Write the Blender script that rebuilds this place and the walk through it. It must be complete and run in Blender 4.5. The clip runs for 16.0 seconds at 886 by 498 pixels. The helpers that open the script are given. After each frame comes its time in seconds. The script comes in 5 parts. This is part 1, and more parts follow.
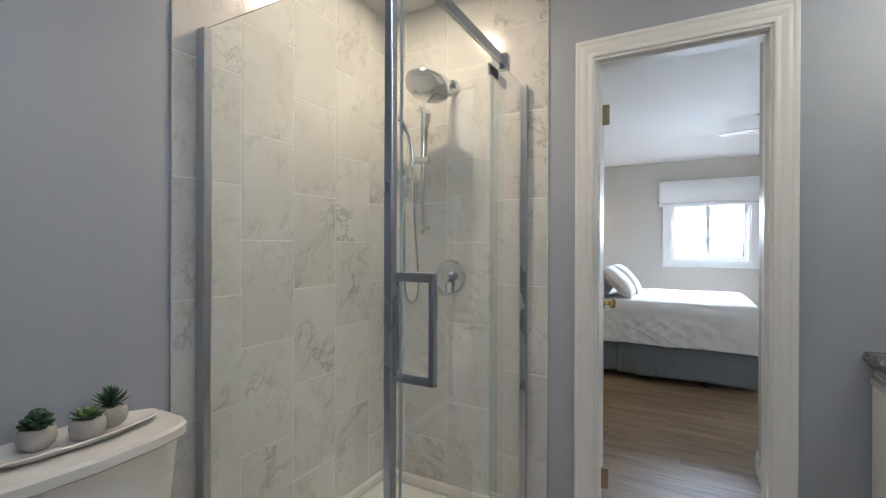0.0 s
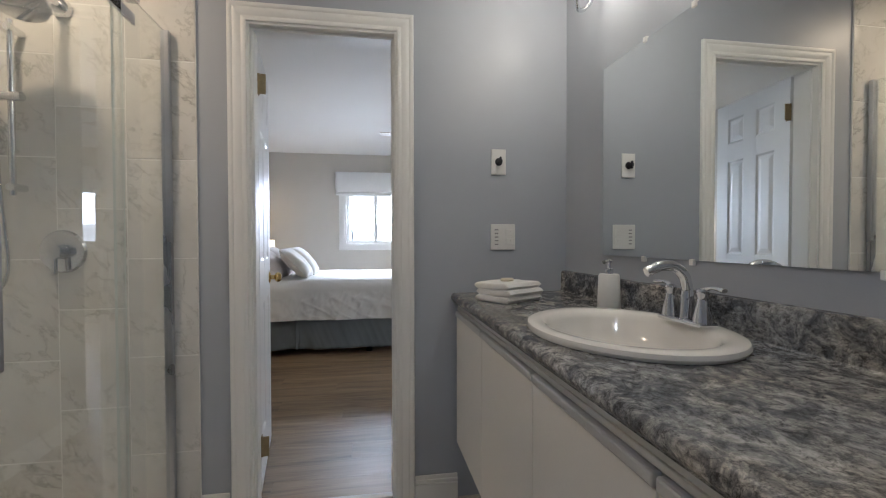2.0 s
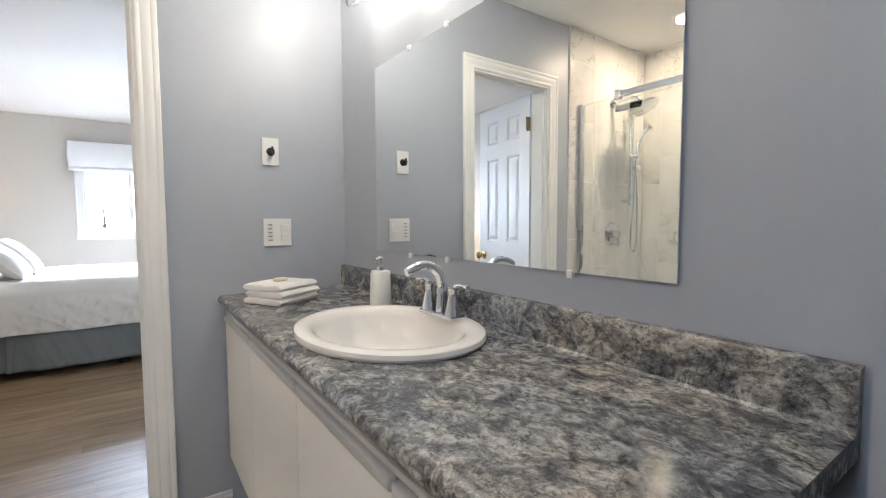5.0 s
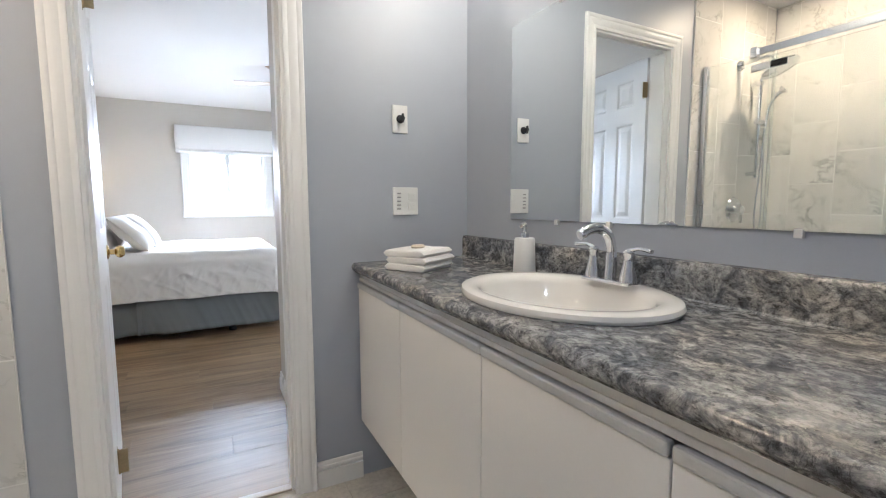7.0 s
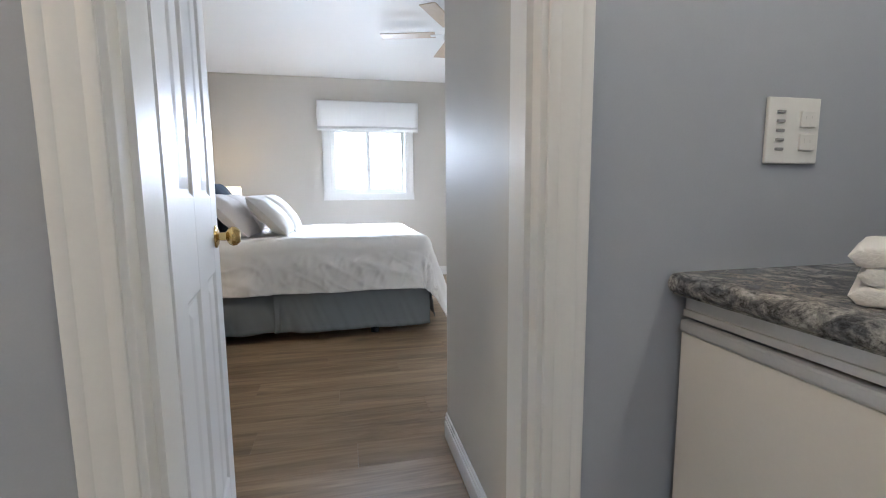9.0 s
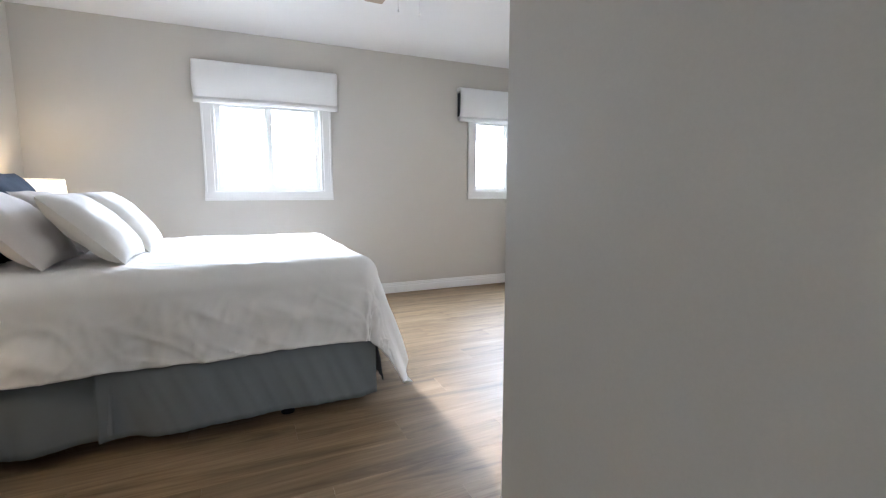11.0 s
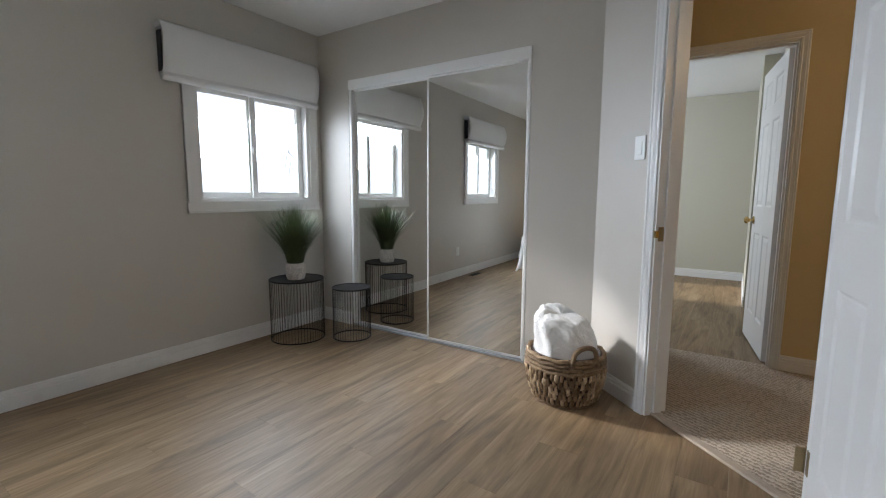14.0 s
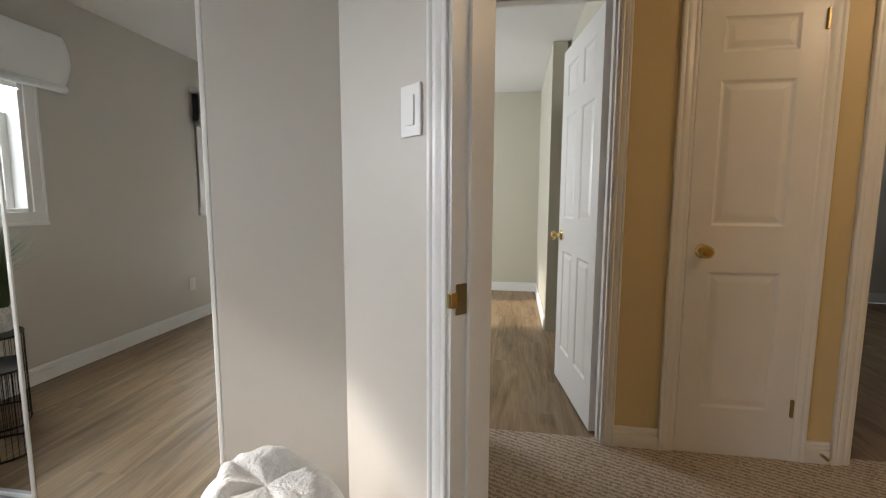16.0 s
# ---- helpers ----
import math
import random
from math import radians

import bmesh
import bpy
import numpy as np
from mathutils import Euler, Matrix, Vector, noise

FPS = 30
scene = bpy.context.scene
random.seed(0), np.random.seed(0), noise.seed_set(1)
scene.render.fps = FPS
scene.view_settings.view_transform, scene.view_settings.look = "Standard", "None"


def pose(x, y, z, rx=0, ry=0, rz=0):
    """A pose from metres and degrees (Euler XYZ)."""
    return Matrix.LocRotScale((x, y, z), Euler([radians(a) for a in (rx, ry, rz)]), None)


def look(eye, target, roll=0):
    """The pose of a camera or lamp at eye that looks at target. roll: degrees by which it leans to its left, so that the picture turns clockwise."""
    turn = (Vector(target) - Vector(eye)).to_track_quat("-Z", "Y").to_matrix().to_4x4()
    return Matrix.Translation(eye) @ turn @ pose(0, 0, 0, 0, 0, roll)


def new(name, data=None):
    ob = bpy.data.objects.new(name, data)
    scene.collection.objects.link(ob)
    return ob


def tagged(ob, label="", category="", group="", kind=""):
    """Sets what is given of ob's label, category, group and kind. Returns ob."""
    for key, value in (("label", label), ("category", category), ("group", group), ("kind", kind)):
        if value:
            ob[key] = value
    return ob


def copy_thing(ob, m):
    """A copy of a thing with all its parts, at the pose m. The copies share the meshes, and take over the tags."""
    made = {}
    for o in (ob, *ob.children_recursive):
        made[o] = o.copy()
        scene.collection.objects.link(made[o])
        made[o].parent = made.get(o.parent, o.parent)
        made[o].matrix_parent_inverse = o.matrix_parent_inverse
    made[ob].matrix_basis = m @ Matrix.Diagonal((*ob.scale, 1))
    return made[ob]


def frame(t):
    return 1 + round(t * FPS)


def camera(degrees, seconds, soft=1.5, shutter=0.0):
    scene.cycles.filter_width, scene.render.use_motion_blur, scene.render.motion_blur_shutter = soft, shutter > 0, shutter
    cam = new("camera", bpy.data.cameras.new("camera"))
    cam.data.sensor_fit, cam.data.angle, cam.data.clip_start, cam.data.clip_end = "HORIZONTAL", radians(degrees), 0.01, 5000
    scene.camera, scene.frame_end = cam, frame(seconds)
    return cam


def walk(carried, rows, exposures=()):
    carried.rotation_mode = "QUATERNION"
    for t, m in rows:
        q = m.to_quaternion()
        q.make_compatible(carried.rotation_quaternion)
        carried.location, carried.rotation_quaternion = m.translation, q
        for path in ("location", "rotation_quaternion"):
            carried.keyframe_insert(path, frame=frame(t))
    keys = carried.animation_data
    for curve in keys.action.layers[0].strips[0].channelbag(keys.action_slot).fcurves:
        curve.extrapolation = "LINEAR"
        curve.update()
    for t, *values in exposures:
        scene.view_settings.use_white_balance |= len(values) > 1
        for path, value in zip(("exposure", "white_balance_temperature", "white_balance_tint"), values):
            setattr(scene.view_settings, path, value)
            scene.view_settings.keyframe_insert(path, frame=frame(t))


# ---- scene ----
cam = camera(89.7, 16.0, 1.15)
PATH = [
    (0, (0.285, 0.302, 1.232), (-0.675, 2.057, 1.228), 0.2),
    (0.5, (0.331, 0.313, 1.185), (-0.486, 2.139, 1.187), 0.0),
    (1, (0.36, 0.339, 1.154), (-0.174, 2.267, 1.158), 0.1),
    (1.5, (0.387, 0.334, 1.129), (0.259, 2.33, 1.114), 0.0),
    (2, (0.428, 0.299, 1.137), (0.757, 2.271, 1.096), -0.1),
    (2.5, (0.466, 0.269, 1.156), (1.166, 2.141, 1.086), -0.1),
    (3, (0.502, 0.256, 1.187), (1.424, 2.028, 1.094), -0.2),
    (3.5, (0.529, 0.265, 1.198), (1.563, 1.974, 1.1), -0.1),
    (6, (0.447, 0.329, 1.18), (1.606, 1.952, 1.035), -0.2),
    (6.5, (0.369, 0.396, 1.164), (1.485, 2.047, 0.988), -0.0),
    (7, (0.29, 0.481, 1.132), (1.211, 2.245, 0.936), -0.2),
    (7.5, (0.258, 0.668, 1.08), (0.871, 2.558, 0.852), -0.5),
    (8, (0.239, 0.935, 1.039), (0.648, 2.878, 0.796), -0.5),
    (10.5, (0.254, 2.492, 1.049), (0.842, 4.388, 0.807), -0.2),
    (11, (0.279, 2.76, 1.048), (1.091, 4.571, 0.799), -0.0),
    (11.5, (0.28, 2.999, 1.08), (1.219, 4.746, 0.824), 0.2),
    (12, (0.281, 3.303, 1.088), (1.313, 4.997, 0.83), 0.3),
    (12.5, (0.359, 3.576, 1.073), (1.513, 5.189, 0.814), 0.3),
    (13, (0.516, 3.804, 1.089), (1.819, 5.3, 0.836), 0.3),
    (13.5, (0.735, 4.022, 1.095), (2.254, 5.3, 0.85), 0.4),
    (14, (1.032, 4.131, 1.117), (2.683, 5.233, 0.874), 0.3),
    (14.5, (1.379, 4.216, 1.143), (3.112, 5.183, 0.899), 0.2),
    (15, (1.742, 4.301, 1.147), (3.563, 5.092, 0.903), 0.3),
    (15.5, (2.091, 4.338, 1.148), (4.004, 4.875, 0.919), 0.1),
    (16, (2.45, 4.336, 1.153), (4.412, 4.649, 0.928), 0.2),
]
walk(cam, [(t, look(eye, target, roll)) for t, eye, target, roll in PATH],
     exposures=[(0.0, 0.5, 5420, 10), (1.0, 0.5, 5470, 11), (2.0, 0.2, 5620, 12), (2.5, 0.2, 5670, 13), (3.0, 0.6, 5670, 13), (3.5, 0.95, 5670, 13), (6.0, 1.22, 5570, 12), (7.0, 1.15, 5520, 12), (8.0, 0.75, 5420, 11), (10.5, 0.72, 5780, 12), (11.5, 0.52, 5600, 11), (12.0, 0.25, 5600, 10), (12.5, -0.15, 5600, 10), (13.0, -0.45, 5720, 11), (14.0, -0.62, 5980, 11), (15.0, -0.65, 6120, 11), (16.0, -0.4, 6600, 12)])
# ---- light and sky ----
SUN_DIR = Vector((0.14, -1.0, -0.5)).normalized()
world = bpy.data.worlds.new("sky")
scene.world = world
world.use_nodes = True
wt = world.node_tree
sky = wt.nodes.new("ShaderNodeTexSky")
sky.sky_type, sky.sun_disc = 'NISHITA', False
sky.sun_elevation = math.asin(-SUN_DIR.z)
sky.sun_rotation = math.atan2(-SUN_DIR.x, -SUN_DIR.y)
sky.air_density, sky.dust_density = 1.0, 1.5
wt.links.new(sky.outputs[0], wt.nodes["Background"].inputs[0])
wt.nodes["Background"].inputs[1].default_value = 0.15


def lamp(name, kind, m, energy, colour, size=0.1, size_y=None, spread=180):
    data = bpy.data.lights.new(name, kind)
    data.energy, data.color = energy, colour
    if kind == 'AREA':
        data.shape = 'RECTANGLE' if size_y else 'DISK'
        data.size = size
        data.spread = radians(spread)
        if size_y:
            data.size_y = size_y
    elif kind == 'SUN':
        data.angle = radians(size)
    else:
        data.shadow_soft_size = size
    ob = new(name, data)
    ob.matrix_world = m
    return ob


lamp("sun", 'SUN', look((0, 0, 9), Vector((0, 0, 9)) + SUN_DIR), 5.0, (1.0, 0.94, 0.86), 4.0)
DAY = (0.86, 0.93, 1.0)
for wx, watts in ((0.54, 52), (3.09, 30)):
    lamp("window_daylight", 'AREA', look((wx, 7.335, 1.58), (wx, 0, -3.4)), watts, DAY, 0.86, 0.5, 128)
lamp("far_room_daylight", 'AREA', look((6.6, 7.06, 1.5), (6.6, 0, 1.1)), 88, DAY, 1.1, 0.9)
# added fill, the dim room has no known light source
lamp("right_room_fill", 'AREA', look((6.6, -0.02, 1.5), (6.6, 5, 1.1)), 10, DAY, 1.0, 0.9)
WARM = (1.0, 0.78, 0.5)
lamp("shower_light", 'AREA', look((-0.72, 1.72, 2.412), (-0.72, 1.72, 0)), 6.6, (1.0, 0.73, 0.44), 0.11)
# added cool fill, no lamp is known outside the shower
lamp("bath_fill", 'AREA', look((-0.1, 0.35, 2.412), (-0.1, 0.35, 0)), 3.2, (0.88, 0.94, 1.0), 0.11)
for ly in (1.0, 1.4, 1.8):
    lamp("vanity_bulb", 'POINT', pose(1.16, ly, 2.13), 2.0, (1.0, 0.84, 0.60), 0.035)
lamp("hall_lamp", 'POINT', pose(3.5, 2.5, 2.2), 19, (1.0, 0.70, 0.40), 0.08)
for lx, ly in ((-0.98, 4.36), (-1.0, 6.78)):
    lamp("bedside_bulb", 'POINT', pose(lx, ly, 1.06), 3.2, (1.0, 0.72, 0.42), 0.03)

# ---- materials ----


def nodes_of(name):
    m = bpy.data.materials.new(name)
    m.use_nodes = True
    return m, m.node_tree, m.node_tree.nodes["Principled BSDF"]


def node(nt, kind, **sets):
    n = nt.nodes.new(kind)
    for k, v in sets.items():
        n.inputs[k.replace("_", " ")].default_value = v
    return n


def ramp(nt, src, stops):
    r = nt.nodes.new("ShaderNodeValToRGB")
    e = r.color_ramp.elements
    while len(e) < len(stops):
        e.new(0.5)
    for s, (p, c) in zip(e, stops):
        s.position = p
        s.color = (c[0], c[1], c[2], 1)
    nt.links.new(src, r.inputs[0])
    return r


def coords(nt, scale=(1, 1, 1), jitter=0.0, local=False):
    """World (or object) position, stretched, and shifted at random from piece to piece."""
    if local:
        src = nt.nodes.new("ShaderNodeTexCoord").outputs["Object"]
    else:
        src = nt.nodes.new("ShaderNodeNewGeometry").outputs["Position"]
    mp = nt.nodes.new("ShaderNodeVectorMath")
    mp.operation = 'MULTIPLY'
    mp.inputs[1].default_value = scale
    nt.links.new(src, mp.inputs[0])
    out = mp.outputs[0]
    if jitter:
        info = nt.nodes.new("ShaderNodeObjectInfo")
        k = nt.nodes.new("ShaderNodeVectorMath")
        k.operation = 'SCALE'
        k.inputs[0].default_value = (jitter, jitter * 1.7, jitter * 0.6)
        nt.links.new(info.outputs["Random"], k.inputs["Scale"])
        ad = nt.nodes.new("ShaderNodeVectorMath")
        nt.links.new(out, ad.inputs[0])
        nt.links.new(k.outputs[0], ad.inputs[1])
        out = ad.outputs[0]
    return out


def noisy(nt, vec, scale, detail=4, rough=0.6, distort=0.0):
    n = node(nt, "ShaderNodeTexNoise", Scale=scale, Detail=detail, Roughness=rough, Distortion=distort)
    nt.links.new(vec, n.inputs["Vector"])
    return n.outputs["Fac"]


def bump(nt, b, height, strength, dist=0.002):
    n = node(nt, "ShaderNodeBump", Strength=strength, Distance=dist)
    nt.links.new(height, n.inputs["Height"])
    nt.links.new(n.outputs[0], b.inputs["Normal"])


def plain(name, col, rough=0.5, var=0.06, big=1.5, fine=60, relief=0.1, metal=0.0, dist=0.001, sheen=0.0, local=False):
    """Paint, plastic, cloth, metal: base colour with broad and fine variation, roughness variation and relief."""
    m, nt, b = nodes_of(name)
    v = coords(nt, local=local)
    n1, n2 = noisy(nt, v, big, 3), noisy(nt, v, fine, 3)
    mx = node(nt, "ShaderNodeMath")
    mx.operation = 'ADD'
    nt.links.new(n1, mx.inputs[0])
    nt.links.new(n2, mx.inputs[1])
    hf = node(nt, "ShaderNodeMath")
    hf.operation = 'MULTIPLY'
    hf.inputs[1].default_value = 0.5
    nt.links.new(mx.outputs[0], hf.inputs[0])
    lo, hi = [c * (1 - var) for c in col], [min(1, c * (1 + var)) for c in col]
    r = ramp(nt, hf.outputs[0], [(0.3, lo), (0.7, hi)])
    nt.links.new(r.outputs[0], b.inputs["Base Color"])
    rr = ramp(nt, n1, [(0.3, [max(0, rough - 0.05)] * 3), (0.7, [min(1, rough + 0.05)] * 3)])
    nt.links.new(rr.outputs[0], b.inputs["Roughness"])
    b.inputs["Metallic"].default_value = metal
    if sheen:
        b.inputs["Sheen Weight"].default_value = sheen
    if relief:
        bump(nt, b, n2, relief, dist)
    return m


def wood_floor(name):
    m, nt, b = nodes_of(name)
    v = coords(nt, (0.8, 6.5, 6.5), 9.0)
    vf = coords(nt, (4, 85, 85), 9.0)
    n1, n2 = noisy(nt, v, 1.3, 5, 0.6, 1.4), noisy(nt, vf, 1.0, 3)
    c1 = ramp(nt, n1, [(0.30, (0.135, 0.086, 0.045)), (0.44, (0.22, 0.148, 0.080)), (0.56, (0.275, 0.191, 0.108)), (0.72, (0.35, 0.252, 0.152))])
    c2 = ramp(nt, n2, [(0.3, (0.80, 0.79, 0.78)), (0.62, (1, 1, 1))])
    info = nt.nodes.new("ShaderNodeObjectInfo")
    c3 = ramp(nt, info.outputs["Random"], [(0, (0.87, 0.87, 0.88)), (1, (1.08, 1.07, 1.05))])
    src = c1.outputs[0]
    for c in (c2, c3):
        mx = nt.nodes.new("ShaderNodeMix")
        mx.data_type, mx.blend_type = 'RGBA', 'MULTIPLY'
        mx.inputs[0].default_value = 0.85
        nt.links.new(src, mx.inputs[6])
        nt.links.new(c.outputs[0], mx.inputs[7])
        src = mx.outputs[2]
    nt.links.new(src, b.inputs["Base Color"])
    rr = ramp(nt, n2, [(0.3, (0.52,) * 3), (0.7, (0.4,) * 3)])
    nt.links.new(rr.outputs[0], b.inputs["Roughness"])
    b.inputs["Specular IOR Level"].default_value = 0.35
    bump(nt, b, n2, 0.18, 0.0006)
    return m


def marble(name):
    """Pale marble print: cloudy ground with thin wispy grey veins that run aslant."""
    m, nt, b = nodes_of(name)
    v = coords(nt, (1, 1, 1), 13.0)
    rot = nt.nodes.new("ShaderNodeVectorRotate")
    rot.rotation_type = 'EULER_XYZ'
    rot.inputs["Rotation"].default_value = (radians(38), radians(38), 0)
    nt.links.new(v, rot.inputs["Vector"])
    st = nt.nodes.new("ShaderNodeVectorMath")
    st.operation = 'MULTIPLY'
    st.inputs[1].default_value = (3.4, 3.4, 1.15)
    nt.links.new(rot.outputs[0], st.inputs[0])
    a = st.outputs[0]
    base = ramp(nt, noisy(nt, v, 2.4, 4), [(0.3, (0.60, 0.59, 0.565)), (0.7, (0.715, 0.705, 0.68))])
    src = base.outputs[0]
    for scale, dark, gate_scale in ((1.5, 0.62, 3.1), (3.4, 0.74, 4.3)):
        vein = ramp(nt, noisy(nt, a, scale, 9, 0.62, 0.35), [(0.0, (1, 1, 1)), (0.47, (1, 1, 1)), (0.5, (dark, dark, dark * 0.99)), (0.516, (0.96, 0.96, 0.96)), (0.56, (1, 1, 1))])
        gate = ramp(nt, noisy(nt, v, gate_scale, 3), [(0.47, (0, 0, 0)), (0.62, (1, 1, 1))])
        mx = nt.nodes.new("ShaderNodeMix")
        mx.data_type, mx.blend_type = 'RGBA', 'MULTIPLY'
        nt.links.new(gate.outputs[0], mx.inputs[0])
        nt.links.new(src, mx.inputs[6])
        nt.links.new(vein.outputs[0], mx.inputs[7])
        src = mx.outputs[2]
    nt.links.new(src, b.inputs["Base Color"])
    b.inputs["Roughness"].default_value = 0.16
    bump(nt, b, noisy(nt, v, 30, 2), 0.03, 0.001)
    return m


def stone_laminate(name):
    """Granite print: pale drifting patches, slate clouds, dark flecks and thin dark seams, brown in places."""
    m, nt, b = nodes_of(name)
    v = coords(nt, (1.35, 1.0, 1.35))
    n1, n2, n3 = noisy(nt, v, 17, 12, 0.76, 0.7), noisy(nt, v, 75, 5, 0.75, 0.3), noisy(nt, v, 3.2, 4, 0.6, 0.6)
    c = ramp(nt, n1, [(0.33, (0.035, 0.036, 0.04)), (0.42, (0.105, 0.107, 0.113)), (0.48, (0.195, 0.193, 0.19)), (0.53, (0.31, 0.30, 0.285)), (0.58, (0.43, 0.415, 0.39)), (0.68, (0.55, 0.53, 0.50))])
    g = ramp(nt, n2, [(0.38, (0.12, 0.12, 0.125)), (0.46, (0.7, 0.7, 0.7)), (0.56, (1.0, 1.0, 1.0)), (0.68, (1.25, 1.24, 1.2))])
    w = ramp(nt, n3, [(0.36, (0.62, 0.66, 0.74)), (0.5, (0.92, 0.92, 0.92)), (0.66, (1.0, 0.93, 0.84))])
    seam = ramp(nt, noisy(nt, v, 5.5, 9, 0.7, 1.2), [(0.0, (1, 1, 1)), (0.485, (1, 1, 1)), (0.5, (0.16, 0.16, 0.17)), (0.515, (1, 1, 1)), (1.0, (1, 1, 1))])
    src = c.outputs[0]
    for k, f in ((g, 0.85), (w, 0.9), (seam, 0.75)):
        mx = nt.nodes.new("ShaderNodeMix")
        mx.data_type, mx.blend_type = 'RGBA', 'MULTIPLY'
        mx.inputs[0].default_value = f
        nt.links.new(src, mx.inputs[6])
        nt.links.new(k.outputs[0], mx.inputs[7])
        src = mx.outputs[2]
    nt.links.new(src, b.inputs["Base Color"])
    rr = ramp(nt, n2, [(0.3, (0.27,) * 3), (0.7, (0.19,) * 3)])
    nt.links.new(rr.outputs[0], b.inputs["Roughness"])
    bump(nt, b, n2, 0.12, 0.0008)
    return m


def carpet_stuff(name):
    m, nt, b = nodes_of(name)
    v = coords(nt)
    rot = nt.nodes.new("ShaderNodeVectorRotate")
    rot.inputs["Angle"].default_value = radians(25)
    nt.links.new(v, rot.inputs["Vector"])
    w = node(nt, "ShaderNodeTexWave", Scale=12.0, Distortion=5.0, Detail=2.0)
    w.inputs["Detail Scale"].default_value = 6.0
    nt.links.new(rot.outputs[0], w.inputs["Vector"])
    n = noisy(nt, v, 190, 3)
    ad = node(nt, "ShaderNodeMath")
    ad.operation = 'ADD'
    nt.links.new(w.outputs["Fac"], ad.inputs[0])
    nt.links.new(n, ad.inputs[1])
    c = ramp(nt, n, [(0.3, (0.40, 0.335, 0.265)), (0.7, (0.68, 0.60, 0.50))])
    # row troughs darkened: shade between the loops put into the colour
    c2 = ramp(nt, w.outputs["Fac"], [(0.1, (0.42, 0.39, 0.36)), (0.55, (1, 1, 1))])
    mx = nt.nodes.new("ShaderNodeMix")
    mx.data_type, mx.blend_type = 'RGBA', 'MULTIPLY'
    mx.inputs[0].default_value = 0.8
    nt.links.new(c.outputs[0], mx.inputs[6])
    nt.links.new(c2.outputs[0], mx.inputs[7])
    nt.links.new(mx.outputs[2], b.inputs["Base Color"])
    b.inputs["Roughness"].default_value = 0.95
    bump(nt, b, ad.outputs[0], 0.8, 0.006)
    return m


def straw(name):
    m, nt, b = nodes_of(name)
    v = coords(nt, (1, 1, 1), 5.0)
    info = nt.nodes.new("ShaderNodeObjectInfo")
    c1 = ramp(nt, info.outputs["Random"], [(0, (0.15, 0.09, 0.042)), (0.35, (0.28, 0.185, 0.10)), (0.7, (0.40, 0.285, 0.165)), (1, (0.56, 0.43, 0.28))])
    c2 = ramp(nt, noisy(nt, v, 55, 5, 0.7), [(0.35, (0.5, 0.47, 0.44)), (0.6, (1, 1, 1))])
    mx = nt.nodes.new("ShaderNodeMix")
    mx.data_type, mx.blend_type = 'RGBA', 'MULTIPLY'
    mx.inputs[0].default_value = 0.85
    nt.links.new(c1.outputs[0], mx.inputs[6])
    nt.links.new(c2.outputs[0], mx.inputs[7])
    nt.links.new(mx.outputs[2], b.inputs["Base Color"])
    b.inputs["Roughness"].default_value = 0.7
    bump(nt, b, noisy(nt, coords(nt, (1, 1, 0.3)), 190, 3), 0.6, 0.003)
    return m


def clear_glass(name, tint=(0.97, 1.0, 0.99)):
    m, nt, b = nodes_of(name)
    b.inputs["Base Color"].default_value = (*tint, 1)
    b.inputs["Roughness"].default_value = 0.0
    b.inputs["IOR"].default_value = 1.45
    b.inputs["Transmission Weight"].default_value = 1.0
    return m


def mirror_glass(name):
    m, nt, b = nodes_of(name)
    b.inputs["Base Color"].default_value = (0.88, 0.9, 0.89, 1)
    b.inputs["Metallic"].default_value = 1.0
    b.inputs["Roughness"].default_value = 0.005
    return m


def painting(name):
    """Abstract sea and sky: broad blue, white and slate strokes with ochre flecks."""
    m, nt, b = nodes_of(name)
    v = coords(nt, (1, 1.0, 3.6))
    pos = nt.nodes.new("ShaderNodeSeparateXYZ")
    nt.links.new(nt.nodes.new("ShaderNodeNewGeometry").outputs["Position"], pos.inputs[0])
    n = noisy(nt, v, 2.3, 9, 0.68, 0.5)
    h = node(nt, "ShaderNodeMath")
    h.operation = 'MULTIPLY_ADD'
    h.inputs[1].default_value, h.inputs[2].default_value = 0.97, -1.44
    nt.links.new(pos.outputs[2], h.inputs[0])
    ad = node(nt, "ShaderNodeMath")
    ad.operation = 'MULTIPLY_ADD'
    ad.inputs[1].default_value = 0.55
    nt.links.new(n, ad.inputs[0])
    nt.links.new(h.outputs[0], ad.inputs[2])
    c = ramp(nt, ad.outputs[0], [(0.02, (0.20, 0.22, 0.32)), (0.16, (0.27, 0.35, 0.50)), (0.30, (0.38, 0.46, 0.58)), (0.345, (0.50, 0.42, 0.30)), (0.37, (0.30, 0.42, 0.58)), (0.43, (0.09, 0.12, 0.18)), (0.52, (0.14, 0.18, 0.26)), (0.56, (0.34, 0.42, 0.55)), (0.61, (0.62, 0.61, 0.62)), (0.76, (0.66, 0.64, 0.63)), (0.80, (0.58, 0.42, 0.32)), (0.84, (0.60, 0.58, 0.58)), (0.89, (0.30, 0.45, 0.60)), (1.0, (0.36, 0.50, 0.60))])
    gold = ramp(nt, noisy(nt, v, 7, 6, 0.7), [(0.62, (0, 0, 0)), (0.65, (1, 1, 1))])
    mx = nt.nodes.new("ShaderNodeMix")
    mx.data_type = 'RGBA'
    nt.links.new(gold.outputs[0], mx.inputs[0])
    nt.links.new(c.outputs[0], mx.inputs[6])
    mx.inputs[7].default_value = (0.52, 0.38, 0.2, 1)
    nt.links.new(mx.outputs[2], b.inputs["Base Color"])
    b.inputs["Roughness"].default_value = 0.6
    bump(nt, b, n, 0.4, 0.003)
    return m


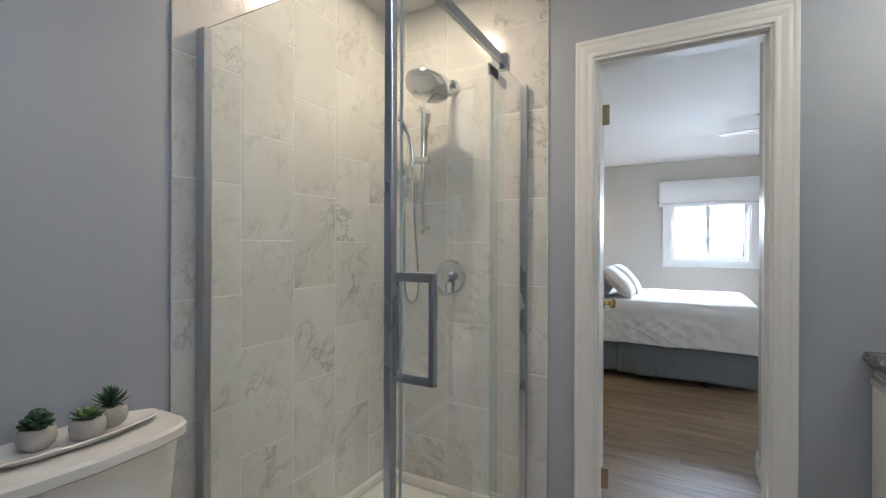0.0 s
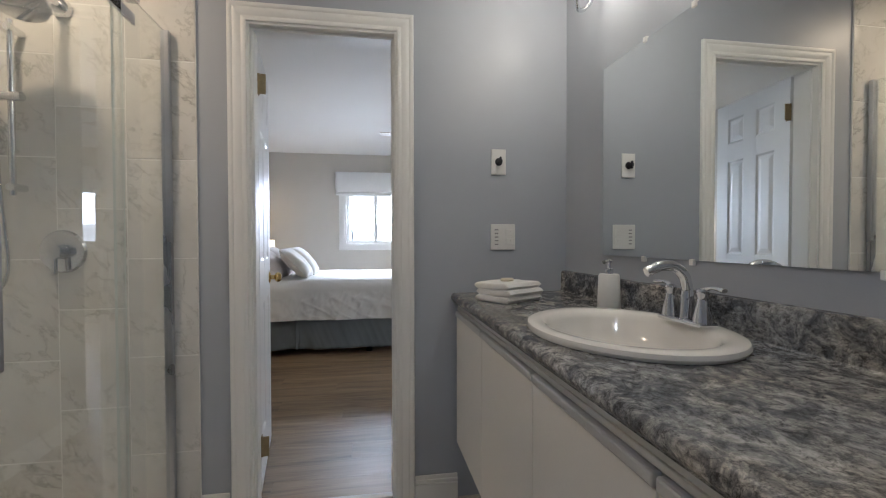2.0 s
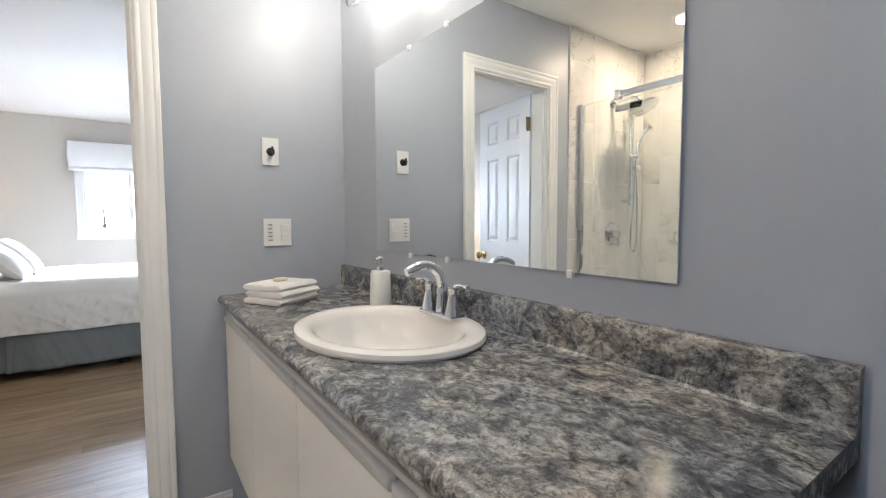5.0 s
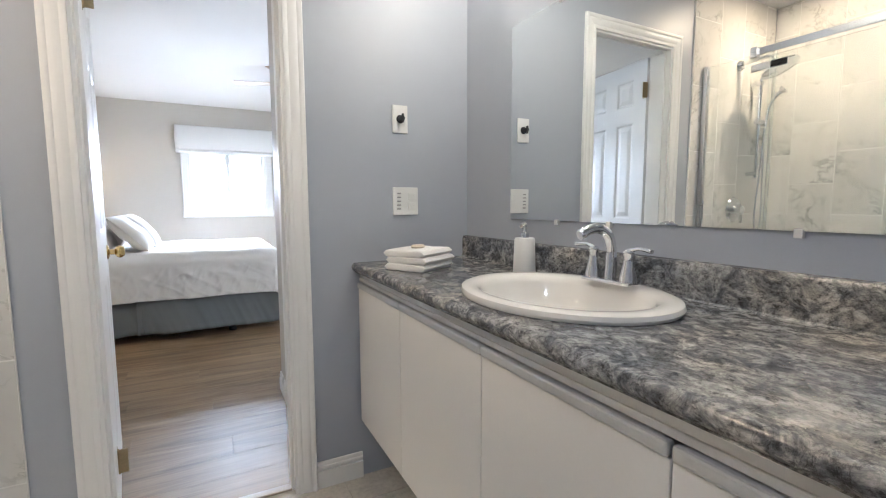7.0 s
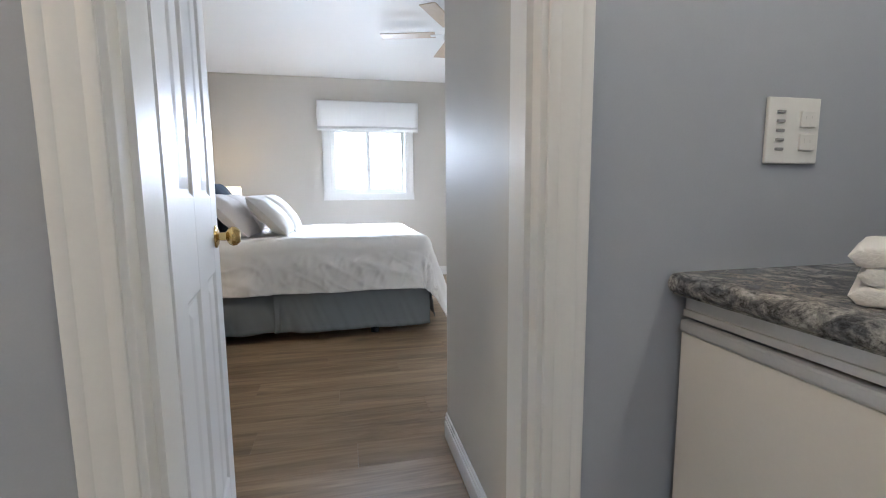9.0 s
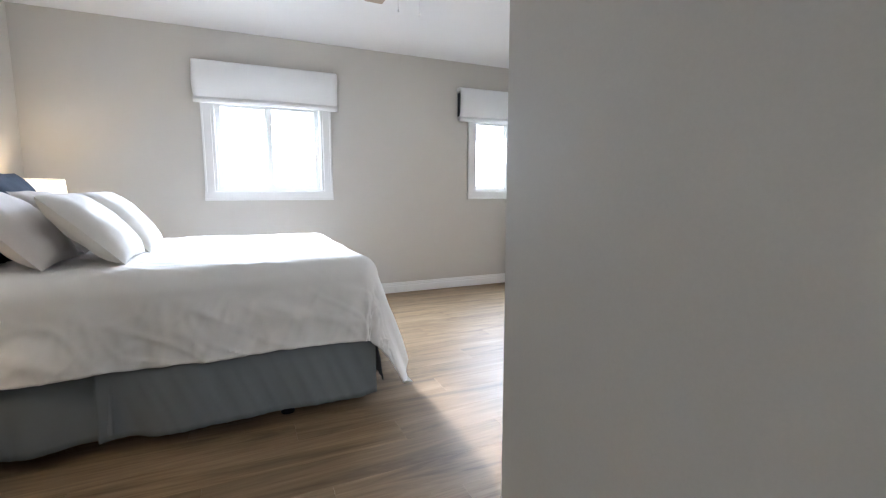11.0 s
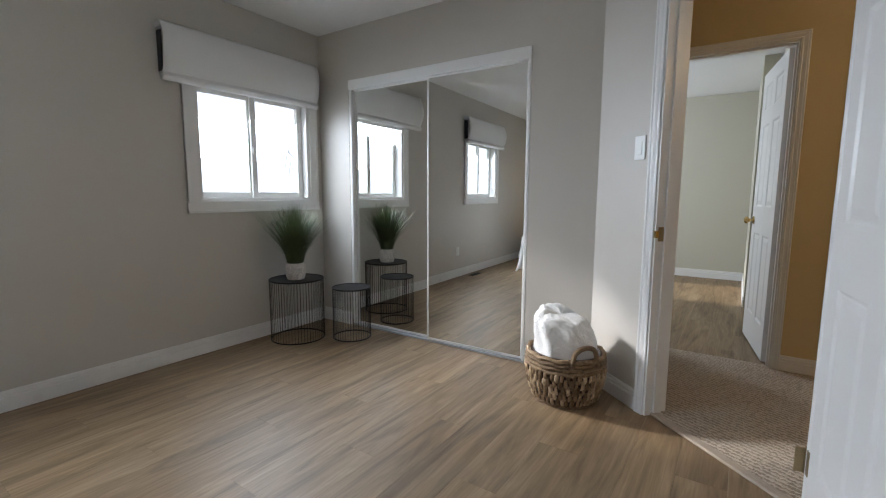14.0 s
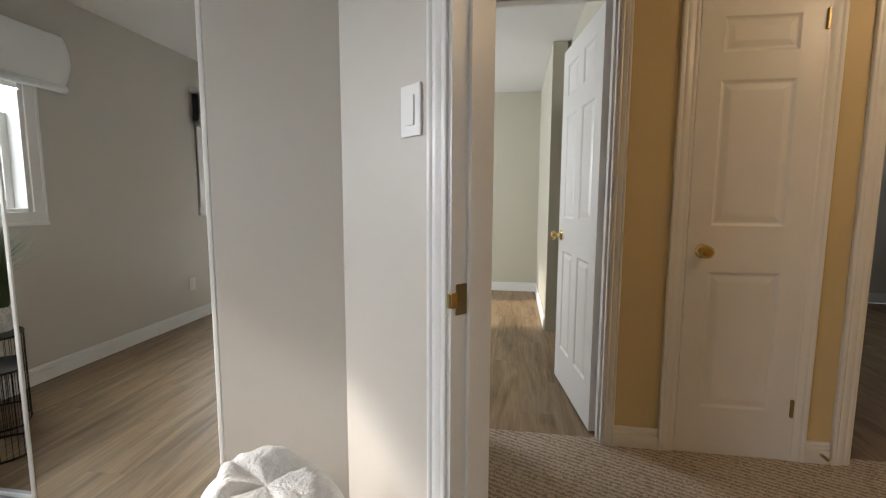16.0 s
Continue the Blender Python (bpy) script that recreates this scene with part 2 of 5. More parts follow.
def shade_cloth(name, col, glow):
    m, nt, b = nodes_of(name)
    b.inputs["Base Color"].default_value = (*col, 1)
    b.inputs["Roughness"].default_value = 0.9
    b.inputs["Emission Color"].default_value = (1.0, 0.82, 0.58, 1)
    b.inputs["Emission Strength"].default_value = glow
    bump(nt, b, noisy(nt, coords(nt), 400, 2), 0.2, 0.0006)
    return m


def glowing(name, col, strength):
    m, nt, b = nodes_of(name)
    b.inputs["Base Color"].default_value = (0.8, 0.8, 0.8, 1)
    b.inputs["Emission Color"].default_value = (*col, 1)
    b.inputs["Emission Strength"].default_value = strength
    return m


M = {
    "blue_wall": plain("blue_grey_paint", (0.40, 0.425, 0.475), 0.42, 0.03, 1.2, 260, 0.06),
    "greige": plain("greige_paint", (0.55, 0.52, 0.468), 0.5, 0.03, 1.2, 260, 0.06),
    "yellow": plain("yellow_paint", (0.60, 0.475, 0.26), 0.5, 0.03, 1.2, 260, 0.06),
    "olive": plain("pale_olive_paint", (0.53, 0.505, 0.415), 0.5, 0.03, 1.2, 260, 0.06),
    "ceiling": plain("ceiling_paint", (0.80, 0.80, 0.79), 0.8, 0.02, 1.5, 90, 0.25, dist=0.003),
    "trim": plain("white_trim_paint", (0.79, 0.785, 0.765), 0.32, 0.02, 2, 120, 0.04),
    "door": plain("white_door_paint", (0.77, 0.765, 0.75), 0.35, 0.02, 2, 140, 0.06),
    "wood": wood_floor("oak_laminate"),
    "marble": marble("marble_tile"),
    "grout": plain("pale_grout", (0.75, 0.74, 0.715), 0.8),
    "floor_tile": plain("grey_stone_tile", (0.47, 0.445, 0.40), 0.35, 0.28, 7, 50, 0.05),
    "floor_grout": plain("grey_grout", (0.4, 0.38, 0.35), 0.9),
    "stone": stone_laminate("grey_stone_laminate"),
    "carpet": carpet_stuff("looped_carpet"),
    "glass": clear_glass("clear_glass"),
    "pane": clear_glass("window_glass", (1, 1, 1)),
    "mirror": mirror_glass("silvered_glass"),
    "chrome": plain("chrome", (0.80, 0.81, 0.83), 0.09, 0.02, 3, 60, 0.0, 1.0),
    "alu": plain("brushed_aluminium", (0.52, 0.535, 0.57), 0.3, 0.05, 3, 200, 0.05, 1.0),
    "brass": plain("polished_brass", (0.73, 0.55, 0.24), 0.2, 0.08, 8, 90, 0.02, 1.0),
    "old_brass": plain("antique_brass", (0.32, 0.25, 0.14), 0.38, 0.15, 20, 120, 0.05, 1.0),
    "black": plain("black_metal", (0.018, 0.018, 0.02), 0.42, 0.1, 8, 120, 0.03, 0.6),
    "china": plain("white_china", (0.76, 0.735, 0.695), 0.08, 0.01, 3, 40, 0.0),
    "plastic": plain("white_plastic", (0.78, 0.775, 0.75), 0.38, 0.02, 6, 90, 0.02),
    "cabinet": plain("white_melamine", (0.73, 0.70, 0.655), 0.38, 0.02, 3, 160, 0.03),
    "slot": plain("grey_button", (0.30, 0.30, 0.30), 0.5),
    "fan_wood": plain("pale_oak_blade", (0.40, 0.31, 0.22), 0.45, 0.2, 6, 90, 0.1),
    "glass_edge": plain("ground_glass_edge", (0.50, 0.56, 0.55), 0.25, 0.03),
    "rail": plain("satin_grey_rail", (0.56, 0.555, 0.55), 0.35, 0.05, 5, 160, 0.04, 0.55),
    "dark_gap": plain("dark_slot_shade", (0.10, 0.095, 0.09), 0.7),
    "linen": plain("white_coverlet", (0.76, 0.735, 0.70), 0.9, 0.03, 3, 420, 0.35, dist=0.0015, sheen=0.2),
    "sheet": plain("white_sheet", (0.80, 0.80, 0.80), 0.85, 0.02, 3, 420, 0.2, dist=0.001),
    "skirt": plain("slate_cloth", (0.17, 0.185, 0.19), 0.9, 0.1, 4, 380, 0.3, dist=0.001),
    "navy": plain("navy_cloth", (0.006, 0.018, 0.042), 0.85, 0.15, 5, 380, 0.35, dist=0.001),
    "taupe": plain("oatmeal_cloth", (0.61, 0.56, 0.52), 0.9, 0.06, 4, 380, 0.4, dist=0.001, sheen=0.2),
    "ivory": plain("ivory_cloth", (0.72, 0.69, 0.64), 0.9, 0.06, 4, 300, 0.5, dist=0.0015, sheen=0.2),
    "fleece": plain("white_fleece", (0.82, 0.81, 0.79), 0.95, 0.05, 9, 110, 1.0, dist=0.006, sheen=0.5),
    "shade": plain("white_roman_shade", (0.78, 0.78, 0.77), 0.9, 0.02, 3, 420, 0.2, dist=0.0008),
    "lining": plain("black_lining", (0.02, 0.02, 0.025), 0.9),
    "walnut": plain("dark_walnut", (0.055, 0.026, 0.016), 0.32, 0.45, 5, 60, 0.15),
    "wicker": straw("seagrass"),
    "birch": plain("bark_pot", (0.55, 0.51, 0.46), 0.8, 0.4, 30, 120, 0.6, dist=0.003),
    "blade": plain("grass_blade", (0.06, 0.085, 0.032), 0.6, 0.4, 9, 60, 0.05),
    "pot": plain("grey_concrete", (0.44, 0.42, 0.39), 0.85, 0.1, 12, 140, 0.4, dist=0.001),
    "leaf": plain("succulent_leaf", (0.035, 0.085, 0.035), 0.5, 0.3, 30, 120, 0.1),
    "leaf2": plain("pale_succulent_leaf", (0.12, 0.19, 0.06), 0.5, 0.3, 30, 120, 0.1),
    "gravel": plain("pale_gravel", (0.55, 0.45, 0.36), 0.9, 0.3, 200, 300, 0.6, dist=0.003),
    "towel": plain("white_towel", (0.82, 0.80, 0.77), 0.95, 0.03, 6, 260, 0.8, dist=0.003, sheen=0.3),
    "soap": plain("cream_soap", (0.68, 0.60, 0.47), 0.5, 0.05, 20, 90, 0.05),
    "paint": painting("seascape_paint"),
    "frame": plain("pale_wood_frame", (0.40, 0.33, 0.26), 0.5, 0.15, 9, 90, 0.1),
    "lampshade": shade_cloth("lit_lampshade", (0.85, 0.80, 0.70), 1.1),
    "lens": glowing("light_lens", (1.0, 0.9, 0.75), 9.0),
    "bulb_glass": glowing("frosted_bulb", (1.0, 0.88, 0.68), 5.0),
    "fan_bowl": glowing("lit_fan_bowl", (1.0, 0.85, 0.6), 0.5),
    "fan_white": plain("white_fan", (0.78, 0.78, 0.77), 0.4, 0.02),
    "haze": glowing("overcast_sky", (0.93, 0.965, 1.0), 2.6),
    # trees and lawn paled, the washed-out window glare put into their colours
    "bark": plain("tree_bark", (0.26, 0.235, 0.22), 0.9, 0.3, 6, 40, 0.5),
    "needles": plain("conifer_needles", (0.12, 0.14, 0.12), 0.9, 0.4, 3, 20, 0.3),
    "lawn": plain("winter_lawn", (0.36, 0.35, 0.33), 0.95, 0.3, 0.3, 6, 0.4, dist=0.02),
    "brick": plain("outer_siding", (0.5, 0.49, 0.47), 0.7, 0.1, 2, 30, 0.2),
}

# ---- mesh helpers ----


def thing(name, m=None, label="", category="", group="", kind=""):
    e = new(name)
    e.empty_display_size = 0.1
    if m is not None:
        e.matrix_world = m
    return tagged(e, label, category, group, kind)


def part(name, bm, material, parent=None, label="", smooth=False):
    me = bpy.data.meshes.new(name)
    bmesh.ops.recalc_face_normals(bm, faces=bm.faces)
    bm.to_mesh(me)
    bm.free()
    for mt in (material if isinstance(material, (list, tuple)) else (material,)):
        me.materials.append(M[mt])
    if smooth:
        for p in me.polygons:
            p.use_smooth = True
        me.set_sharp_from_angle(angle=radians(40))
    ob = new(name, me)
    if parent is not None:
        ob.parent = parent
    if label:
        ob["label"] = label
    return ob


def box(x0, y0, z0, x1, y1, z1, b=0.0, bm=None, seg=2):
    """A box, with rounded edges where b is given; added to bm where that is given."""
    t = bmesh.new()
    v = [t.verts.new((x, y, z)) for z in (z0, z1) for y in (y0, y1) for x in (x0, x1)]
    for f in ((0, 2, 3, 1), (4, 5, 7, 6), (0, 1, 5, 4), (2, 6, 7, 3), (0, 4, 6, 2), (1, 3, 7, 5)):
        t.faces.new([v[i] for i in f])
    if b:
        bmesh.ops.bevel(t, geom=t.edges[:], offset=b, segments=seg, affect='EDGES', profile=0.5)
    return t if bm is None else merge(bm, t)


def merge(bm, t, m=None):
    if m is not None:
        bmesh.ops.transform(t, matrix=m, verts=t.verts)
    me = bpy.data.meshes.new("tmp")
    t.to_mesh(me)
    t.free()
    bm.from_mesh(me)
    bpy.data.meshes.remove(me)
    return bm


def lathe(profile, n=32, bm=None, sx=1.0, sy=1.0, at=(0, 0, 0)):
    """Turns a profile of (radius, z) round z."""
    t = bmesh.new()
    rings = []
    for r, z in profile:
        if r <= 1e-6:
            rings.append([t.verts.new((at[0], at[1], at[2] + z))])
        else:
            rings.append([t.verts.new((at[0] + sx * r * math.cos(2 * math.pi * i / n), at[1] + sy * r * math.sin(2 * math.pi * i / n), at[2] + z)) for i in range(n)])
    for a, b in zip(rings, rings[1:]):
        for i in range(n):
            j = (i + 1) % n
            if len(a) == 1 and len(b) > 1:
                t.faces.new((a[0], b[j], b[i]))
            elif len(b) == 1 and len(a) > 1:
                t.faces.new((a[i], a[j], b[0]))
            elif len(a) > 1:
                t.faces.new((a[i], a[j], b[j], b[i]))
    return t if bm is None else merge(bm, t)


def tube(points, radii, n=10, bm=None, flat=1.0):
    """A round bar along points; radii: one or one for each point."""
    pts = [Vector(p) for p in points]
    if not isinstance(radii, (list, tuple)):
        radii = [radii] * len(pts)
    t = bmesh.new()
    rings, side = [], None
    for i, p in enumerate(pts):
        d = (pts[min(i + 1, len(pts) - 1)] - pts[max(i - 1, 0)]).normalized()
        if side is None:
            side = d.cross(Vector((0, 0, 1)))
            if side.length < 0.1:
                side = Vector((1, 0, 0))
        side = (side - d * side.dot(d)).normalized()
        up = d.cross(side)
        rings.append([t.verts.new(p + radii[i] * (side * math.cos(2 * math.pi * k / n) + flat * up * math.sin(2 * math.pi * k / n))) for k in range(n)])
    for a, b in zip(rings, rings[1:]):
        for k in range(n):
            j = (k + 1) % n
            t.faces.new((a[k], a[j], b[j], b[k]))
    t.faces.new(rings[0][::-1])
    t.faces.new(rings[-1])
    return t if bm is None else merge(bm, t)


def curve(pts, n=8):
    """Points on a smooth line through pts."""
    P = [Vector(p) for p in pts]
    P = [2 * P[0] - P[1]] + P + [2 * P[-1] - P[-2]]
    out = []
    for i in range(1, len(P) - 2):
        a, b, c, d = P[i - 1:i + 3]
        for k in range(n):
            s = k / n
            out.append(0.5 * (2 * b + (c - a) * s + (2 * a - 5 * b + 4 * c - d) * s * s + (3 * b - a - 3 * c + d) * s ** 3))
    return out + [P[-2]]


def grid(nu, nv, fn, closed=False):
    """A sheet of nu x nv cells; fn(u, v) gives the place, u and v from 0 to 1."""
    t = bmesh.new()
    rows = [[t.verts.new(fn(i / nu, j / nv)) for j in range(nv + 1)] for i in range(nu + (0 if closed else 1))]
    for i in range(nu):
        a, b = rows[i], rows[(i + 1) % len(rows)]
        for j in range(nv):
            t.faces.new((a[j], b[j], b[j + 1], a[j + 1]))
    return t


def thicken(ob, t):
    md = ob.modifiers.new("thickness", 'SOLIDIFY')
    md.thickness, md.offset = t, 0
    return ob


def wall(name, m, length, height, thick, mats, holes=(), label="", z0=0.0):
    """A wall along local x; its front is local y = 0 and looks to -y. holes: (x0, x1, z0, z1). mats: front, back."""
    xs = sorted({0, length, *[h[0] for h in holes], *[h[1] for h in holes]})
    zs = sorted({z0, height, *[h[2] for h in holes], *[h[3] for h in holes]})
    xs, zs = [x for x in xs if 0 <= x <= length], [z for z in zs if z0 <= z <= height]
    solid = {(i, k) for i in range(len(xs) - 1) for k in range(len(zs) - 1)
             if not any(h[0] - 1e-6 <= xs[i] and xs[i + 1] <= h[1] + 1e-6 and h[2] - 1e-6 <= zs[k] and zs[k + 1] <= h[3] + 1e-6 for h in holes)}
    bm = bmesh.new()
    vs = {}

    def vert(x, y, z):
        if (x, y, z) not in vs:
            vs[(x, y, z)] = bm.verts.new((x, y, z))
        return vs[(x, y, z)]
    for i, k in solid:
        a, b, c, d = xs[i], xs[i + 1], zs[k], zs[k + 1]
        bm.faces.new([vert(x, 0, z) for x, z in ((a, c), (b, c), (b, d), (a, d))]).material_index = 0
        bm.faces.new([vert(x, thick, z) for x, z in ((a, c), (a, d), (b, d), (b, c))]).material_index = 1
        for (ni, nk), (p, q) in (((i - 1, k), ((a, c), (a, d))), ((i + 1, k), ((b, d), (b, c))), ((i, k - 1), ((b, c), (a, c))), ((i, k + 1), ((a, d), (b, d)))):
            if (ni, nk) not in solid:
                bm.faces.new((vert(p[0], 0, p[1]), vert(q[0], 0, q[1]), vert(q[0], thick, q[1]), vert(p[0], thick, p[1]))).material_index = 0
    ob = part(name, bm, mats)
    ob.matrix_world = m
    return tagged(ob, label, "wall", kind="structure")

# ---- large structure ----
CEIL = 2.43
DIAG = 49.5
wall("wall_bath_door", pose(-1.215, 2.215, 0), 2.65, CEIL, 0.13, ("blue_wall", "greige"), [(1.155, 1.77, 0, 2.025)], "blue-grey painted bathroom wall round the bedroom door")
wall("wall_bath_left", pose(-1.105, -1.3, 0, 0, 0, 90), 3.515, CEIL, 0.12, ("blue_wall", "greige"), (), "blue-grey painted bathroom wall behind the toilet")
wall("wall_bath_mirror", pose(1.318, 2.215, 0, 0, 0, -90), 3.515, CEIL, 0.12, ("blue_wall", "greige"), (), "blue-grey painted bathroom wall behind the vanity mirror")
wall("wall_bath_back", pose(1.44, -1.3, 0, 0, 0, 180), 2.66, CEIL, 0.12, ("blue_wall", "greige"), (), "blue-grey painted bathroom back wall")
wall("wall_bath_stub", pose(1.318, 0.41, 0, 0, 0, 180), 0.12, CEIL, 0.12, ("blue_wall", "blue_wall"), (), "narrow blue-grey wall end beside the vanity")
wall("wall_passage", pose(0.64, 3.333, 0, 0, 0, -90), 0.988, CEIL, 0.12, ("greige", "greige"), (), "greige painted wall of the short passage")
wall("wall_bed_south", pose(2.47, 3.333, 0, 0, 0, 180), 1.71, CEIL, 0.12, ("greige", "yellow"), (), "greige painted bedroom wall behind the open door")
wall("wall_bed_head", pose(-1.225, 2.345, 0, 0, 0, 90), 4.975, CEIL, 0.12, ("greige", "brick"), (), "greige painted wall behind the bed")
WIN = [(0.54, 1.0), (3.115, 1.0)]
wall("wall_bed_window", pose(-1.345, 7.2, 0), 5.95, CEIL, 0.16, ("greige", "brick"), [(wx + 1.345 - 0.475, wx + 1.345 + 0.475, 1.06, 1.87) for wx, _ in WIN], "greige painted bedroom wall with two windows")
wall("wall_closet", pose(3.715, 7.2, 0, 0, 0, -90), 2.36, CEIL, 0.11, ("greige", "greige"), [(0.345, 1.93, 0, 2.03)], "greige painted wall round the mirrored closet")
u = Vector((math.cos(radians(DIAG)), math.sin(radians(DIAG)), 0))
C0 = Vector((3.72, 4.845, 0))
DL = 2.05
wall("wall_angled_door", pose(C0.x, C0.y, 0, 0, 0, 180 + DIAG), DL, CEIL, 0.125, ("greige", "yellow"), [(0.48, 1.275, 0, 2.03)], "greige angled bedroom wall with the hall doorway")
wall("wall_closet_back", pose(4.4, 7.2, 0, 0, 0, -90), 2.3, CEIL, 0.1, ("greige", "olive"), (), "plain closet back wall")
wall("wall_hall_north", pose(3.72, 4.9, 0), 0.9, CEIL, 0.1, ("yellow", "greige"), (), "yellow painted hall end wall")
wall("wall_hall_east", pose(4.52, 4.9, 0, 0, 0, -90), 4.0, CEIL, 0.12, ("yellow", "olive"), [(0.26, 1.0, 0, 2.05), (1.298, 1.772, 0, 2.0), (2.005, 2.8, 0, 2.05)], "yellow painted hall wall with three doorways")
wall("wall_hall_west", pose(2.35, 0.9, 0, 0, 0, 90), 2.6, CEIL, 0.12, ("yellow", "greige"), (), "yellow painted hall wall")
wall("wall_hall_south", pose(4.64, 0.9, 0, 0, 0, 180), 2.3, CEIL, 0.12, ("yellow", "greige"), (), "yellow painted hall end wall")
wall("wall_linen_back", pose(5.2, 3.75, 0, 0, 0, -90), 0.75, CEIL, 0.08, ("olive", "olive"), (), "plain linen closet back wall")
wall("wall_far_east", pose(8.05, 7.1, 0, 0, 0, -90), 3.25, CEIL, 0.12, ("olive", "brick"), (), "pale olive wall of the room across the hall")
wall("wall_far_north", pose(4.5, 7.0, 0), 3.6, CEIL, 0.12, ("olive", "brick"), [(1.55, 2.65, 1.0, 1.95)], "pale olive wall with a window across the hall")
wall("wall_far_south", pose(8.1, 4.05, 0, 0, 0, 180), 1.75, CEIL, 0.12, ("olive", "olive"), (), "pale olive side wall of the room across the hall")
wall("wall_far_south_near", pose(6.37, 3.905, 0, 0, 0, 180), 1.73, CEIL, 0.1, ("olive", "olive"), [(0.0, 0.62, 0, 2.02)], "pale olive side wall beside the open door")
wall("wall_right_east", pose(8.1, 3.2, 0, 0, 0, -90), 3.3, CEIL, 0.12, ("greige", "brick"), (), "greige wall of the dim room off the hall")
wall("wall_right_north", pose(5.2, 3.0, 0), 2.9, CEIL, 0.1, ("greige", "olive"), (), "greige wall of the dim room off the hall")
# window hole is assumed, cut for the added fill lamp
wall("wall_right_south", pose(8.1, 0.05, 0, 0, 0, 180), 3.5, CEIL, 0.12, ("greige", "brick"), [(1.0, 2.0, 1.0, 1.95)], "greige wall with an assumed window hole, dim room off the hall")


def slab(name, x0, y0, x1, y1, z0, z1, mt, label):
    return tagged(part(name, box(x0, y0, z0, x1, y1, z1), mt), label, name.split("_")[0], kind="structure")


slab("ceiling_bath", -1.22, -1.42, 1.44, 2.29, 2.431, 2.53, "ceiling", "smooth white bathroom ceiling")
slab("ceiling_bedroom", -1.34, 2.292, 3.80, 7.36, 2.432, 2.53, "ceiling", "white textured bedroom ceiling")
slab("ceiling_hall", 3.802, 0.78, 8.2, 7.12, 2.433, 2.53, "ceiling", "white ceiling of the hall and far rooms")
slab("ceiling_hall_west", 1.442, 0.78, 3.80, 2.29, 2.433, 2.53, "ceiling", "white hall ceiling")
slab("roof", -1.6, -1.7, 8.5, 7.75, 2.55, 2.7, "brick", "plain flat roof over the rooms")
floor_under = slab("floor", -1.34, 2.28, 3.95, 7.34, -0.2, -0.012, "floor_grout", "oak-look laminate bedroom floor of staggered planks")
floor_far = slab("floor_far", 4.58, 0.1, 8.1, 7.1, -0.2, -0.012, "floor_grout", "oak-look laminate floor across the hall")
floor_bath = slab("floor_bath", -1.2, -1.4, 1.42, 2.28, -0.2, -0.008, "floor_grout", "grey stone tiled bathroom floor")

# carpet of the hall, cut along the angled doorway
th = C0 - u * 0.865 + Vector((u.y, -u.x, 0)) * 0.055
bm = bmesh.new()
pts = [th + u * 0.5, th - u * 1.6, Vector((2.2, 0.9, 0)), Vector((4.57, 0.9, 0)), Vector((4.57, 4.95, 0)), Vector((3.8, 4.95, 0))]
lo = [bm.verts.new((p.x, p.y, -0.19)) for p in pts]
hi = [bm.verts.new((p.x, p.y, 0.012)) for p in pts]
bm.faces.new(hi)
bm.faces.new(lo[::-1])
for i in range(6):
    j = (i + 1) % 6
    bm.faces.new((lo[i], lo[j], hi[j], hi[i]))
tagged(part("floor_hall_carpet", bm, "carpet"), "beige looped-pile carpet on the hall floor", "carpet", kind="structure")
strip = part("threshold", box(-0.41, -0.022, 0.0, 0.41, 0.022, 0.014, 0.005), "frame")
strip.matrix_world = pose(th.x - u.x * 0.005, th.y, 0, 0, 0, DIAG)
tagged(strip, "oak transition strip under the hall doorway", "threshold", kind="structure")
strip = part("threshold", box(-0.06, 2.245, 0.0, 0.555, 2.285, 0.01, 0.004), "frame")
tagged(strip, "oak transition strip under the bathroom doorway", "threshold", kind="structure")

# outside
gr = bmesh.new()
bmesh.ops.create_grid(gr, x_segments=2, y_segments=2, size=900)
g = part("ground", gr, "lawn")
g.location.z = -3.1
tagged(g, "pale winter lawn reaching the horizon", "ground", kind="structure")

bd = part("backdrop", box(-500, 80, -3.1, 700, 80.5, 22), "haze")
tagged(bd, "bright overcast sky low over the horizon", "sky", kind="structure")

# ---- trim ----


def baseboard(p, q, flip=False, label="white moulded baseboard along the wall"):
    p, q = Vector((*p, 0)), Vector((*q, 0))
    d = q - p
    L = d.length
    bm = box(0, -0.014, 0, L, -0.001, 0.072, 0.002)
    box(0, -0.006, 0.071, L, -0.001, 0.081, 0, bm)
    box(0, -0.0125, 0.080, L, -0.001, 0.092, 0.003, bm)
    box(0, -0.009, 0.091, L, -0.001, 0.110, 0.004, bm)
    ob = part("baseboard", bm, "trim")
    ob.matrix_world = pose(p.x, p.y, 0, 0, 0, math.degrees(math.atan2(d.y, d.x)))
    return tagged(ob, label, "baseboard", kind="structure")


baseboard((-0.242, 2.215), (-0.134, 2.215))
baseboard((0.622, 2.215), (0.81, 2.215))
baseboard((0.64, 3.333), (0.64, 2.36))
baseboard((0.76, 3.333), (0.64, 3.333), label="white baseboard on the passage wall end")
baseboard((2.47, 3.333), (0.76, 3.333))
baseboard((-1.225, 2.36), (-1.225, 7.19))
baseboard((-1.21, 7.2), (3.70, 7.2))
baseboard((3.715, 7.19), (3.715, 6.86))
baseboard((3.715, 5.26), (3.715, 4.85))
a, b2 = C0, C0 - u * 0.423
baseboard((a.x, a.y), (b2.x, b2.y))
baseboard((8.05, 6.98), (8.05, 4.06))
baseboard((8.04, 4.05), (6.38, 4.05))
baseboard((4.52, 3.87), (4.52, 3.655), label="cream baseboard on the yellow hall wall")
baseboard((4.52, 3.075), (4.52, 2.965), label="cream baseboard on the yellow hall wall")
